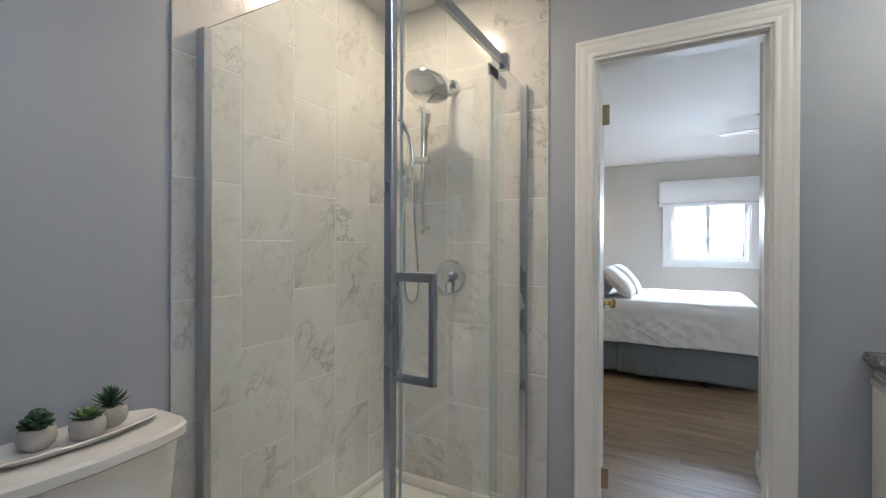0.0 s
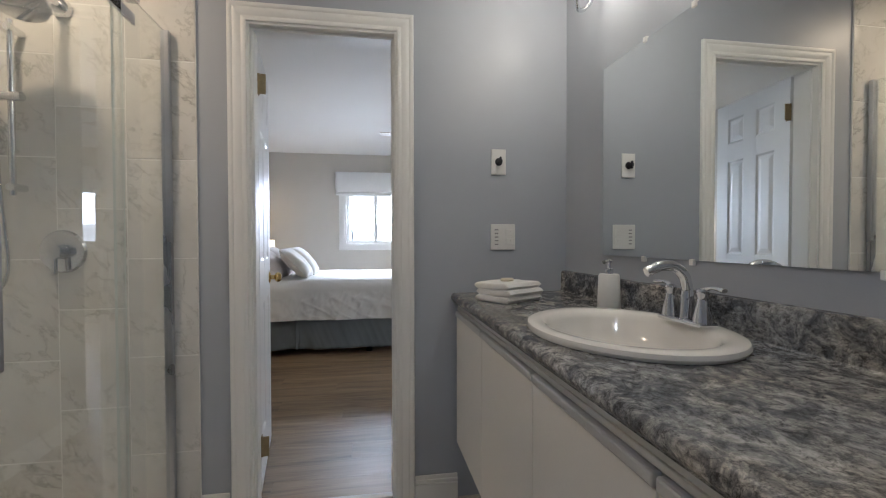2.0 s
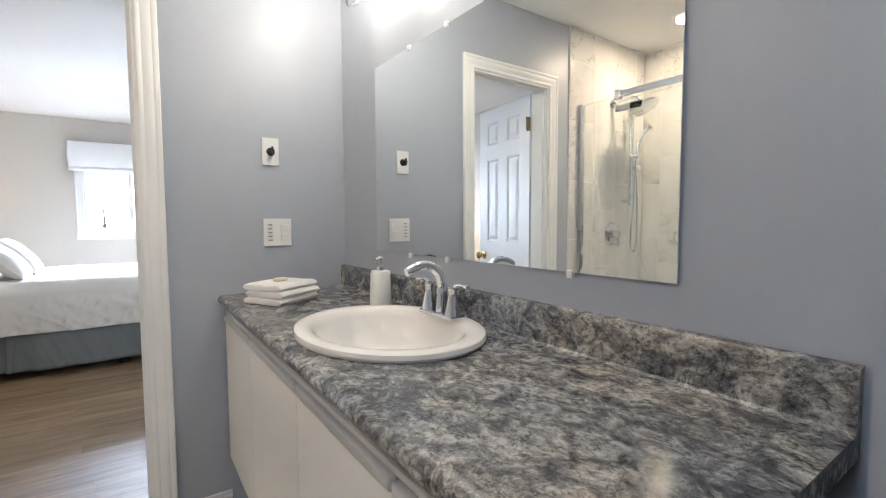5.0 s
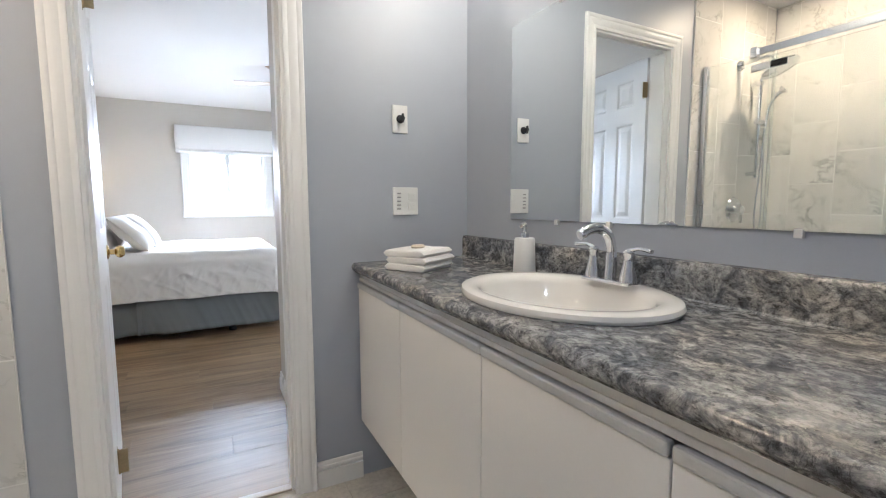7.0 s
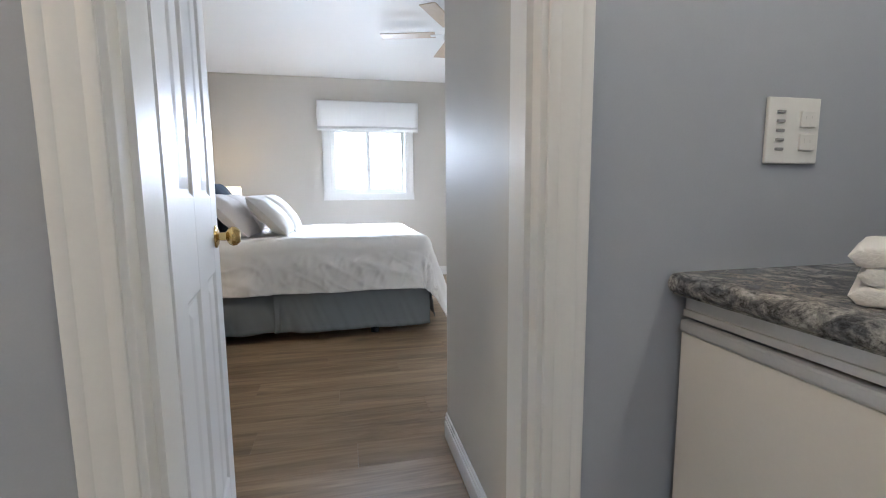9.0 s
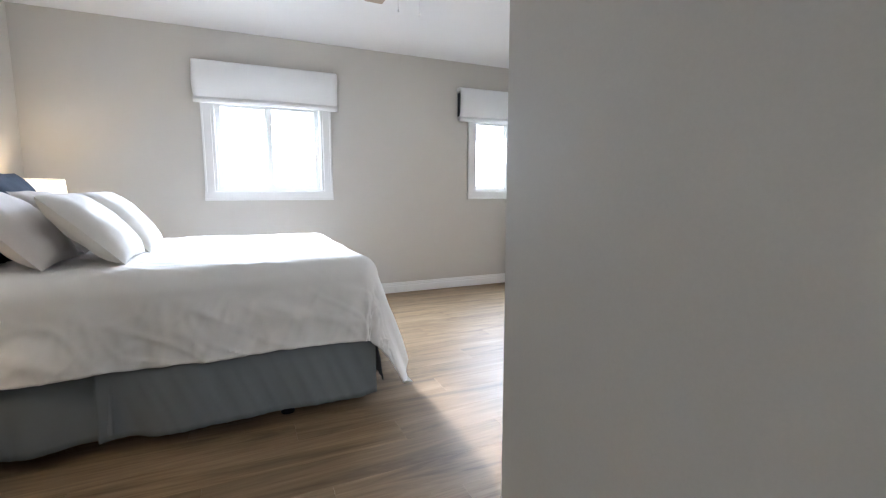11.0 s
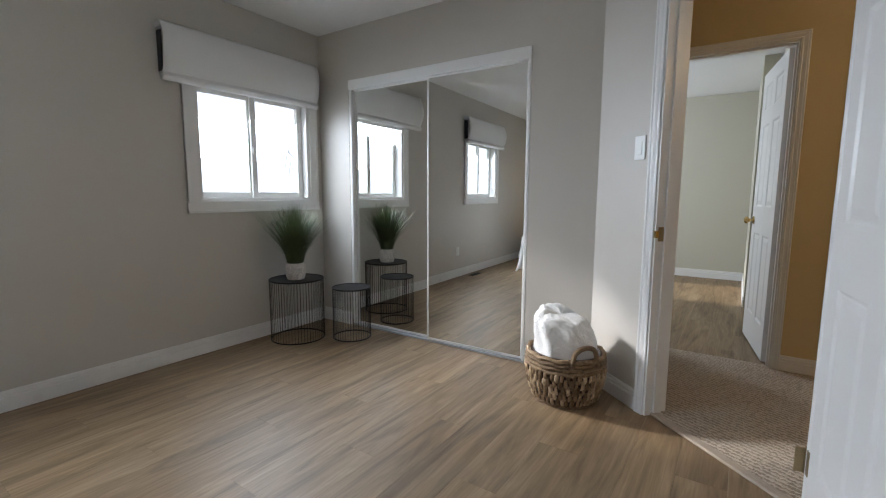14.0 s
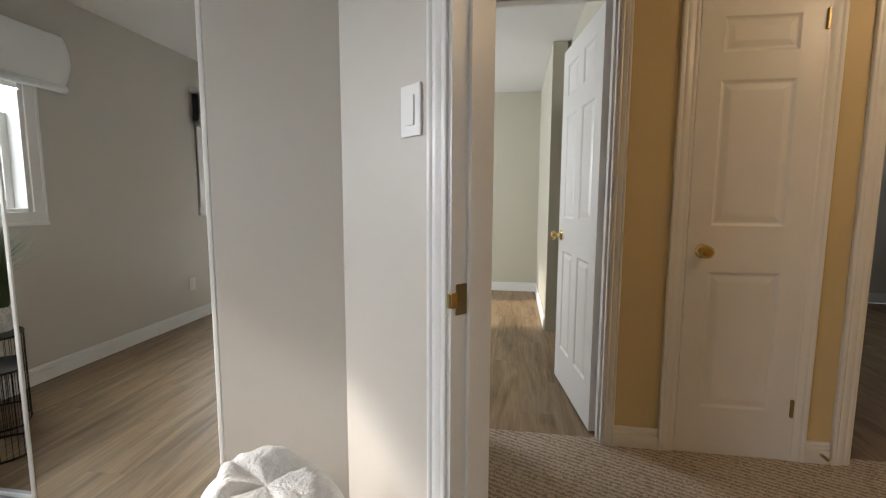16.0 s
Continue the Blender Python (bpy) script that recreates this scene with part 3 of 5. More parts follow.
baseboard((5.25, 3.0), (8.05, 3.0))
baseboard((8.1, 2.95), (8.1, 0.1))


def moulding_strip(a, b, ma, mb, c, side, y, upright):
    """A casing board from a to b with an ogee face; its ends run out by ma and mb for each metre of width (mitres)."""
    prof = [(0, 0), (0, 0.009), (0.004, 0.011), (0.013, 0.0115), (0.018, 0.0095), (0.024, 0.0115), (0.034, 0.0145), (0.046, 0.016), (0.050, 0.0145), (0.054, 0.0175), (0.060, 0.0195), (0.067, 0.0185), (0.07, 0.015), (0.07, 0)]
    t = bmesh.new()
    rings = []
    for end, mt in ((a, ma), (b, mb)):
        ring = []
        for w, d in prof:
            w *= c / 0.07
            along, yy = end + mt * w, y + side * (d - 0.0005 * (d == 0))
            ring.append(t.verts.new(upright(w, yy, along)))
        rings.append(ring)
    n = len(prof)
    for i in range(n):
        k = (i + 1) % n
        t.faces.new((rings[0][i], rings[0][k], rings[1][k], rings[1][i]))
    t.faces.new(rings[0][::-1])
    t.faces.new(rings[1])
    return t


def casing(name, m, w, h, depth, label, both=True, c=0.07):
    """Door lining and moulded, mitred casing round an opening w x h; local y = 0 is the front face, the wall is depth deep."""
    e = thing(name, m, label, "door frame", kind="structure")
    for side in ((-1, 1) if both else (-1,)):
        y = 0 if side < 0 else depth
        g = 0.005
        part("jamb_casing", moulding_strip(0, h - g, 0, 1, c, side, y, lambda q, yy, al: (g - q, yy, al)), "trim", e, "", True)
        part("jamb_casing", moulding_strip(0, h - g, 0, 1, c, side, y, lambda q, yy, al: (w - g + q, yy, al)), "trim", e, "", True)
        part("head_casing", moulding_strip(g, w - g, -1, 1, c, side, y, lambda q, yy, al: (al, yy, h - g + q)), "trim", e, "", True)
    part("jamb", box(-0.001, -0.002, 0, 0.016, depth + 0.002, h, 0.001), "trim", e)
    part("jamb", box(w - 0.016, -0.002, 0, w + 0.001, depth + 0.002, h, 0.001), "trim", e)
    part("head_jamb", box(0.016, -0.002, h - 0.016, w - 0.016, depth + 0.002, h + 0.001, 0.001), "trim", e)
    return e


def stop(e, w, h, y0, y1):
    bm = box(0.016, y0, 0, 0.027, y1, h - 0.016)
    box(w - 0.027, y0, 0, w - 0.016, y1, h - 0.016, 0, bm)
    box(0.027, y0, h - 0.027, w - 0.027, y1, h - 0.016, 0, bm)
    part("door_stop", bm, "trim", e)


e = casing("door_frame_bath", pose(-0.06, 2.215, 0), 0.615, 2.025, 0.13, "white moulded door casing between bathroom and bedroom")
stop(e, 0.615, 2.025, 0.03, 0.085)
dj = C0 - u * 0.48
e = casing("door_frame_hall", pose(dj.x, dj.y, 0, 0, 0, 180 + DIAG), 0.795, 2.03, 0.125, "white moulded door casing of the angled hall doorway", c=0.056)
stop(e, 0.795, 2.03, 0.045, 0.09)
part("strike_plate", box(0.0155, 0.012, 0.895, 0.0185, 0.044, 0.965, 0.001), "old_brass", e, "brass strike plate")
part("strike_lip", box(0.004, -0.004, 0.913, 0.0195, 0.014, 0.947, 0.001), "brass", e, "brass strike lip")
e = casing("door_frame_far", pose(4.52, 4.64, 0, 0, 0, -90), 0.74, 2.05, 0.12, "cream door casing of the room across the hall", c=0.045)
stop(e, 0.74, 2.05, 0.03, 0.08)
casing("door_frame_linen", pose(4.52, 3.602, 0, 0, 0, -90), 0.474, 2.0, 0.12, "cream door casing of the linen closet", False)
casing("door_frame_right", pose(4.52, 2.895, 0, 0, 0, -90), 0.795, 2.05, 0.12, "cream door casing of the dim room")

# ---- doors ----


def knob(e, x, z, y, side, mt="brass", glass=False):
    k = part("knob", lathe([(0, 0.066), (0.017, 0.064), (0.026, 0.054), (0.028, 0.044), (0.022, 0.034), (0.012, 0.028), (0.011, 0.008), (0.011, 0.0)], 20), mt if not glass else "brass", e, "brass door knob", True)
    k.matrix_local = pose(x, y, z, 90 if side < 0 else -90)
    r = part("rose", lathe([(0, 0.009), (0.02, 0.009), (0.031, 0.004), (0.032, 0.0)], 20), mt, k, "", True)
    return k


def hinge(e, x, y, z, mt="old_brass"):
    bm = lathe([(0, -0.045), (0.006, -0.045), (0.006, 0.045), (0, 0.045)], 10, None, 1, 1, (x, y, z))
    box(x - 0.002, y, z - 0.044, x + 0.03, y + 0.004, z + 0.044, 0.001, bm)
    box(x - 0.004, y - 0.03, z - 0.044, x + 0.001, y, z + 0.044, 0.001, bm)
    part("hinge", bm, mt, e, "brass butt hinge")


def door_leaf(name, m, w, h, cols, label, knob_x=None, glass=False, hinges=True, both=True, knob_front=True):
    """A panelled leaf; local x runs from the hinges, local y is its depth (0 to 0.035)."""
    e = thing(name, m, label, "door")
    t, sw, zg = 0.035, 0.105 if cols == 2 else 0.09, 0.012
    rows = [(0.23, 0.84), (1.04, 1.64), (1.75, h - 0.1)]
    pw = (w - sw * (cols + 1)) / cols
    bm = box(0.002, 0.010, zg, w - 0.002, t - 0.010, h)
    for c in range(cols + 1):
        box(c * (pw + sw), 0, zg, c * (pw + sw) + sw, t, h, 0, bm)
    zz = [zg] + [v for r in rows for v in r] + [h]
    for c in range(cols):
        for a, b in zip(zz[::2], zz[1::2]):
            box(sw + c * (pw + sw) - 0.004, 0.0002, a, sw + c * (pw + sw) + pw + 0.004, t - 0.0002, b, 0, bm)
    part("slab", bm, "door", e)
    steps = [(0.0, 0.0), (0.003, 0.0015), (0.011, 0.0065), (0.018, 0.007), (0.040, 0.002), (0.044, 0.0015)]
    for c in range(cols):
        x0 = sw + c * (pw + sw)
        for a, b in rows:
            for y0, sg in ((0.0, 1), (t, -1)):
                bm = bmesh.new()
                rings = [[bm.verts.new((px, y0 + sg * d, pz)) for px, pz in ((x0 + q, a + q), (x0 + pw - q, a + q), (x0 + pw - q, b - q), (x0 + q, b - q))] for q, d in steps]
                for p, q in zip(rings, rings[1:]):
                    for k in range(4):
                        bm.faces.new((p[k], p[(k + 1) % 4], q[(k + 1) % 4], q[k]))
                bm.faces.new(rings[-1])
                back = [bm.verts.new((v.co.x, y0 + sg * 0.012, v.co.z)) for v in rings[0]]
                for k in range(4):
                    bm.faces.new((rings[0][k], back[k], back[(k + 1) % 4], rings[0][(k + 1) % 4]))
                bm.faces.new(back[::-1])
                part("panel", bm, "door", e)
    if knob_x is not None:
        if knob_front:
            knob(e, knob_x, 0.93, 0, -1)
        if both:
            knob(e, knob_x, 0.93, t, 1)
    if hinges:
        for z in (0.22, h - 0.19):
            hinge(e, -0.004, -0.003, z)
    return e


e = door_leaf("bathroom_door", pose(-0.047, 2.368, 0, 0, 0, 97.8), 0.605, 2.01, 2, "white six-panel bathroom door standing open into the bedroom", 0.545)
part("latch_plate", box(0.6045, 0.006, 0.90, 0.607, 0.029, 0.96, 0.0005), "old_brass", e, "brass latch plate")
hg = C0 - u * 1.268 + Vector((-u.y, u.x, 0)) * 0.006
e = door_leaf("hall_door", pose(hg.x + 0.012, hg.y + 0.0, 0, 0, 0, 187.0), 0.785, 2.01, 2, "white six-panel bedroom door standing wide open", 0.725)
part("latch_plate", box(0.7845, 0.006, 0.90, 0.787, 0.029, 0.96, 0.0005), "old_brass", e, "brass latch plate")
door_leaf("far_room_door", pose(4.633, 3.918, 0, 0, 0, 8.0), 0.73, 2.03, 2, "white six-panel door standing open across the hall", 0.67)
e = door_leaf("linen_closet_door", pose(4.545, 3.131, 0.002, 0, 0, 90), 0.464, 1.99, 1, "narrow white three-panel linen closet door, shut", 0.40, hinges=False, knob_front=False)
for z in (0.25, 1.86):
    part("hinge", box(-0.006, 0.03, z - 0.04, 0.006, 0.046, z + 0.04, 0.003), "old_brass", e, "brass hinge")

# ---- windows and roman shades ----


def window(name, wx, label):
    e = thing(name, pose(wx, 7.2, 0), label, "window", kind="structure")
    z0, z1, hw = 1.06, 1.87, 0.475
    for nm, r in (("side_trim", (-hw - 0.075, z0 - 0.005, -hw + 0.004, z1 + 0.07)), ("side_trim", (hw - 0.004, z0 - 0.005, hw + 0.075, z1 + 0.07)), ("sill_trim", (-hw - 0.08, z0 - 0.078, hw + 0.08, z0 + 0.004))):
        bm = box(r[0], -0.016, r[1], r[2], -0.001, r[3], 0.003)
        if nm == "side_trim":
            xx = (r[0], r[0] + 0.018) if r[0] < 0 else (r[2] - 0.018, r[2])
            box(xx[0], -0.022, r[1], xx[1], -0.001, r[3] - 0.001, 0.003, bm)
        else:
            box(r[0], -0.024, r[1], r[2], -0.001, r[1] + 0.018, 0.003, bm)
        part(nm, bm, "trim", e)
    bm = box(-hw, -0.004, z0, -hw + 0.03, 0.15, z1, 0.002)
    box(hw - 0.03, -0.004, z0, hw, 0.15, z1, 0.002, bm)
    box(-hw + 0.03, -0.003, z0, hw - 0.03, 0.149, z0 + 0.025, 0.002, bm)
    box(-hw + 0.03, -0.003, z1 - 0.025, hw - 0.03, 0.149, z1, 0.002, bm)
    part("window_frame", bm, "plastic", e)
    for sgn, y in ((-1, 0.085), (1, 0.06)):
        a, b = (-hw + 0.03, 0.012) if sgn < 0 else (-0.022, hw - 0.03)
        bm = box(a, y, z0 + 0.025, a + 0.044, y + 0.022, z1 - 0.025, 0.003)
        box(b - 0.044, y, z0 + 0.025, b, y + 0.022, z1 - 0.025, 0.003, bm)
        box(a + 0.044, y + 0.0015, z0 + 0.025, b - 0.044, y + 0.0205, z0 + 0.068, 0.002, bm)
        box(a + 0.044, y + 0.0015, z1 - 0.06, b - 0.044, y + 0.0205, z1 - 0.025, 0.002, bm)
        s = part("sash", bm, "plastic", e)
        p = part("pane", box(a + 0.03, y + 0.009, z0 + 0.055, b - 0.03, y + 0.013, z1 - 0.055), "pane", s)
        p.visible_shadow = False
    part("latch", box(-0.016, 0.046, 1.42, 0.004, 0.062, 1.47, 0.003), "plastic", e, "white sash latch")
    return e


window("window_1", 0.54, "white sliding window with a bright winter sky")
window("window_2", 3.115, "white sliding window beside the closet corner")


def roman_shade(wx, x0, x1, label):
    e = thing("roman_shade", pose(wx, 7.18, 0), label, "shade", "roman shades")

    def front(u_, v):
        z = 2.155 - 0.345 * v
        bulge = 0.045 * math.sin(min(1, v / 0.86) * math.pi) ** 0.8 if v < 0.86 else 0.02 * math.sin((v - 0.86) / 0.14 * math.pi)
        sag = -0.004 * math.sin(u_ * math.pi * 2 + 1) * v
        return (x0 + (x1 - x0) * u_ + 0.003 * math.sin(9 * v), -0.055 - bulge * (1 if v > 0.02 else 0), z + sag)
    thicken(part("front_panel", grid(24, 28, front), "shade", e, "", True), 0.004)
    for k in range(3):
        z = 1.822 + 0.012 * k

        def fold(u_, v, z=z, k=k):
            a = v * math.pi * 2
            return (x0 + (x1 - x0) * u_, -0.045 + 0.006 * k - 0.022 * math.cos(a), z + 0.012 * math.sin(a) - 0.003 * math.sin(u_ * 5 + k))
        part("fold", grid(16, 12, fold), "shade", e, "", True)
    for x in (x0 + 0.006, x1 - 0.006):
        part("lining", box(x - 0.002, -0.06, 1.86, x + 0.002, -0.004, 2.10, 0.0008), "lining", e, "black inner lining")
    part("head_rail", box(x0 + 0.004, -0.058, 2.12, x1 - 0.004, 0.018, 2.156, 0.003), "shade", e)
    return e


roman_shade(0.54, -0.595, 0.6, "white roman shade drawn up above a window")
roman_shade(3.115, -0.69, 0.50, "white roman shade drawn up, black lining at its side")

# ---- mirrored closet ----
closet = thing("mirrored_closet", pose(3.715, 5.27, 0), "sliding closet doors of silvered mirror in white frames", "closet")
W = 1.585
part("head_track", box(-0.006, 0.002, 1.955, 0.075, W - 0.002, 2.028, 0.003), "trim", closet)
part("floor_track", box(0.0, 0.002, 0.0, 0.075, W - 0.002, 0.014, 0.003), "alu", closet)
part("side_jamb", box(0.0, W - 0.03, 0.014, 0.08, W - 0.003, 1.955, 0.003), "trim", closet)
part("side_jamb", box(0.0, 0.003, 0.014, 0.08, 0.02, 1.955, 0.003), "trim", closet)
for x, a, b, skew in ((0.018, 0.02, 0.80, 1.25), (0.042, 0.775, W - 0.03, 0.33)):
    d = part("sliding_door", box(x, a, 0.016, x + 0.012, b, 1.953), "trim", closet)
    part("mirror", box(x - 0.002, a + 0.014, 0.03, x - 0.0005, b - 0.014, 1.945), "mirror", d, "silvered mirror pane")
    bm = box(x - 0.006, a, 0.016, x + 0.014, a + 0.016, 1.953, 0.003)
    box(x - 0.006, b - 0.016, 0.016, x + 0.014, b, 1.953, 0.003, bm)
    box(x - 0.005, a + 0.016, 0.016, x + 0.013, b - 0.016, 0.032, 0.002, bm)
    box(x - 0.005, a + 0.016, 1.94, x + 0.013, b - 0.016, 1.953, 0.002, bm)
    part("door_frame", bm, "plastic", d)
    # the leaves hang slightly askew in their tracks
    d.matrix_local = pose(x, (a + b) / 2, 0, 0, 0, skew) @ pose(-x, -(a + b) / 2, 0)

# ---- bed ----
BX0, BX1, BY0, BY1, BZ = -1.17, 0.84, 4.86, 6.38, 0.735
bed = thing("bed", pose(0, 0, 0), "queen bed with a white coverlet and slate skirt", "bed")
part("box_spring", box(BX0, BY0 + 0.02, 0.17, BX1 - 0.01, BY1 - 0.02, 0.42, 0.03), "sheet", bed)
part("mattress", box(BX0, BY0 + 0.01, 0.42, BX1 - 0.01, BY1 - 0.01, BZ - 0.02, 0.06, None, 3), "sheet", bed)
for lx in (-0.95, 0.43):
    for ly in (4.93, 6.3):
        part("leg", lathe([(0, 0), (0.032, 0.0), (0.032, 0.03), (0.018, 0.04), (0.018, 0.19), (0, 0.19)], 14, None, 1, 1, (lx, ly, 0)), "black", bed, "black plastic bed leg", True)


def drape(u_, v):
    """The coverlet: flat on the mattress, hanging over both long sides and the foot."""
    sx = BX0 + 0.02 + (BX1 - BX0 + 0.56) * u_
    sy = BY0 - 0.395 + (BY1 - BY0 + 0.79) * v
    dx = max(0, sx - BX1 + 0.06)
    dy = max(0, BY0 + 0.06 - sy, sy - BY1 + 0.06)
    sd = -1 if sy < (BY0 + BY1) / 2 else 1
    d = math.hypot(dx, dy)
    cx, cy = min(sx, BX1 - 0.06), min(max(sy, BY0 + 0.06), BY1 - 0.06)
    w1 = noise.noise((sx * 3.1, sy * 3.1, 1.7))
    w2 = noise.noise((sx * 9 + 4, sy * 5, 4.2))
    crease = abs(noise.noise((sx * 6.0 + sy * 2.5, sy * 4.0 - sx * 2.0, 8.8))) + 0.4 * abs(noise.noise((sx * 15.0 - sy * 6.0, sy * 7.0 + sx * 3.0, 2.8)))
    q1 = noise.noise((sx * 5.5 + sy * 9.0 + 1.5 * w1, sy * 2.2 - sx * 1.4, 3.1))
    q2 = noise.noise((sx * 12.0 - sy * 7.0 + 2.0 * w1, sx * 2.0 + sy * 5.0, 6.4))
    ridge = max(0.0, 1 - 3.2 * abs(q1)) ** 2 + 0.6 * max(0.0, 1 - 3.0 * abs(q2)) ** 2
    top = BZ + 0.006 * w1 + 0.003 * w2 + 0.004 * ridge
    if d < 1e-6:
        return (cx, cy, top)
    R = 0.10
    a = min(d / R, math.pi / 2)
    out, drop = R * math.sin(a), R * (1 - math.cos(a))
    rest = max(0, d - R * math.pi / 2)
    foot = dx / d
    ruf = (0.016 * math.sin(sx * 11 + 2 * w1) + 0.02 * w1) * min(1, rest / 0.25)
    ruf2 = 0.022 * math.sin(sy * 9 + w1) * min(1, rest / 0.25)
    out += rest * (0.05 + 0.27 * foot) + (ruf if foot < 0.5 else ruf2) + (0.03 * (0.3 - crease) + 0.0075 * ridge) * min(1, rest / 0.1) * (foot < 0.7)
    drop += rest * 0.97
    drop = min(drop, 0.62)
    return (cx + out * dx / d, cy + sd * out * dy / d, top - drop)


thicken(part("coverlet", grid(250, 230, drape), "linen", bed, "rumpled white cotton coverlet", True), 0.006)


def skirt(p, q, z0, z1, seed, folds):
    p, q = Vector(p), Vector(q)
    d = q - p
    nrm = Vector((d.y, -d.x, 0)).normalized()

    def fn(u_, v):
        w = noise.noise((u_ * folds + seed, 0.3 * v, seed))
        k = 0.3 + 0.7 * (1 - v)
        pt = p + d * u_ + nrm * (0.06 * w * k + 0.005 * math.sin(u_ * folds * 4 + seed + 3 * w) * k + 0.007 * max(0.0, 1 - 5 * abs(noise.noise((u_ * folds * 3 + 2 * v, seed, 2.0)))) * k + 0.03 * (1 - v))
        return (pt.x, pt.y, z0 + (z1 - z0) * v + 0.018 * (1 - v) * noise.noise((u_ * 3, seed, 7)))
    thicken(part("skirt_panel", grid(120, 14, fn), "skirt", bed, "slate-blue cloth bed skirt", True), 0.003)


skirt((-1.15, 4.855, 0), (-0.235, 4.855, 0), 0.07, 0.43, 1.3, 4)
skirt((-0.285, 4.835, 0), (0.845, 4.855, 0), 0.065, 0.43, 5.1, 5)
skirt((0.845, 4.865, 0), (0.845, 6.36, 0), 0.10, 0.43, 9.4, 6)
skirt((0.845, 6.37, 0), (-1.15, 6.37, 0), 0.085, 0.43, 3.4, 6)


def pillow(m, w, h, t, mt, label, piping=False, seed=0):
    """A cushion in its local xz plane: w wide, h high, t thick."""
    def side(sg):
        def fn(u_, v):
            a, b = 2 * u_ - 1, 2 * v - 1
            k = max(0.0, (1 - abs(a) ** 2.6) * (1 - abs(b) ** 2.6)) ** 0.55
            pinch = 1 - 0.07 * (1 - abs(a)) ** 1.0 * abs(b) ** 3
            pinch2 = 1 - 0.07 * (1 - abs(b)) ** 1.0 * abs(a) ** 3
            wob = 0.012 * noise.noise((a * 1.7 + seed, b * 1.9, sg + seed)) + 0.006 * noise.noise((a * 5, b * 4 + seed, seed))
            return (a * w / 2 * pinch2, sg * (t / 2 * k) + wob * k, b * h / 2 * pinch + 0.01 * wob)
        return fn
    bm = grid(26, 26, side(1))
    merge(bm, grid(26, 26, side(-1)))
    bmesh.ops.remove_doubles(bm, verts=bm.verts, dist=0.0006)
    ob = part("pillow", bm, mt, None, "", True)
    ob.matrix_world = m
    return tagged(ob, label, "pillow", "pillows on the bed")


# leaning on the head wall and on each other; tops tilt towards the wall
def lean(x, y, z, tilt, yaw=90):
    return pose(x, y, z, 0, 0, yaw) @ pose(0, 0, 0, tilt, 0, 0)


pillow(lean(-1.03, 5.20, 0.94, -24), 0.66, 0.46, 0.20, "sheet", "plump white sleeping pillow against the wall", seed=1)
pillow(lean(-1.03, 5.98, 0.94, -24), 0.66, 0.46, 0.20, "sheet", "plump white sleeping pillow against the wall", seed=2)
pillow(lean(-0.80, 5.22, 0.945, -24), 0.48, 0.47, 0.17, "navy", "square navy cushion leaning on the pillows", seed=3)
pillow(lean(-0.80, 5.86, 0.945, -24), 0.48, 0.47, 0.17, "navy", "square navy cushion leaning on the pillows", seed=4)
pillow(lean(-0.59, 5.20, 0.90, -42), 0.47, 0.42, 0.16, "taupe", "oatmeal cushion leaning on the navy one", seed=5)
pillow(lean(-0.60, 5.78, 0.90, -42), 0.47, 0.42, 0.16, "taupe", "oatmeal cushion leaning on the navy one", seed=6)
pillow(lean(-0.33, 5.24, 0.895, -44), 0.45, 0.41, 0.16, "ivory", "ivory textured cushion at the front", seed=7)
pillow(lean(-0.31, 5.70, 0.895, -42), 0.45, 0.42, 0.16, "ivory", "ivory textured cushion at the front", seed=8)

# ---- bedside tables and lamps ----


def nightstand(m, label):
    e = thing("nightstand", m, label, "nightstand", "nightstands")
    w, d, h = 0.54, 0.40, 0.62
    part("top", box(0, -0.01, h - 0.035, d + 0.02, w + 0.01, h, 0.008), "walnut", e)
    part("body", box(0, 0.015, 0.11, d - 0.01, w - 0.015, h - 0.035, 0.004), "walnut", e)
    part("moulding", box(0, 0.005, h - 0.055, d + 0.005, w - 0.005, h - 0.035, 0.006), "walnut", e)
    bm = box(0, 0.0, 0.06, d + 0.004, w, 0.12, 0.006)
    part("plinth", bm, "walnut", e)
    for y in (0.0, w - 0.07):
        for x in (0.0, d - 0.06):
            part("foot", box(x, y, 0, x + 0.066, y + 0.07, 0.07, 0.012), "walnut", e)
    for z0, z1 in ((0.39, 0.55), (0.14, 0.37)):
        dr = part("drawer", box(d - 0.012, 0.035, z0, d + 0.004, w - 0.035, z1, 0.005), "walnut", e)
        part("raised_panel", box(d + 0.002, 0.07, z0 + 0.03, d + 0.010, w - 0.07, z1 - 0.03, 0.005), "walnut", dr)
        part("handle", tube(curve([(d + 0.01, w / 2 - 0.04, (z0 + z1) / 2), (d + 0.032, w / 2 - 0.03, (z0 + z1) / 2 - 0.006), (d + 0.032, w / 2 + 0.03, (z0 + z1) / 2 - 0.006), (d + 0.01, w / 2 + 0.04, (z0 + z1) / 2)], 5), 0.004, 8), "walnut", dr, "dark wooden drawer pull", True)
    return e


nightstand(pose(-1.205, 4.10, 0), "dark walnut nightstand with two drawers beside the bed")
nightstand(pose(-1.205, 6.47, 0), "dark walnut nightstand with two drawers beyond the bed")


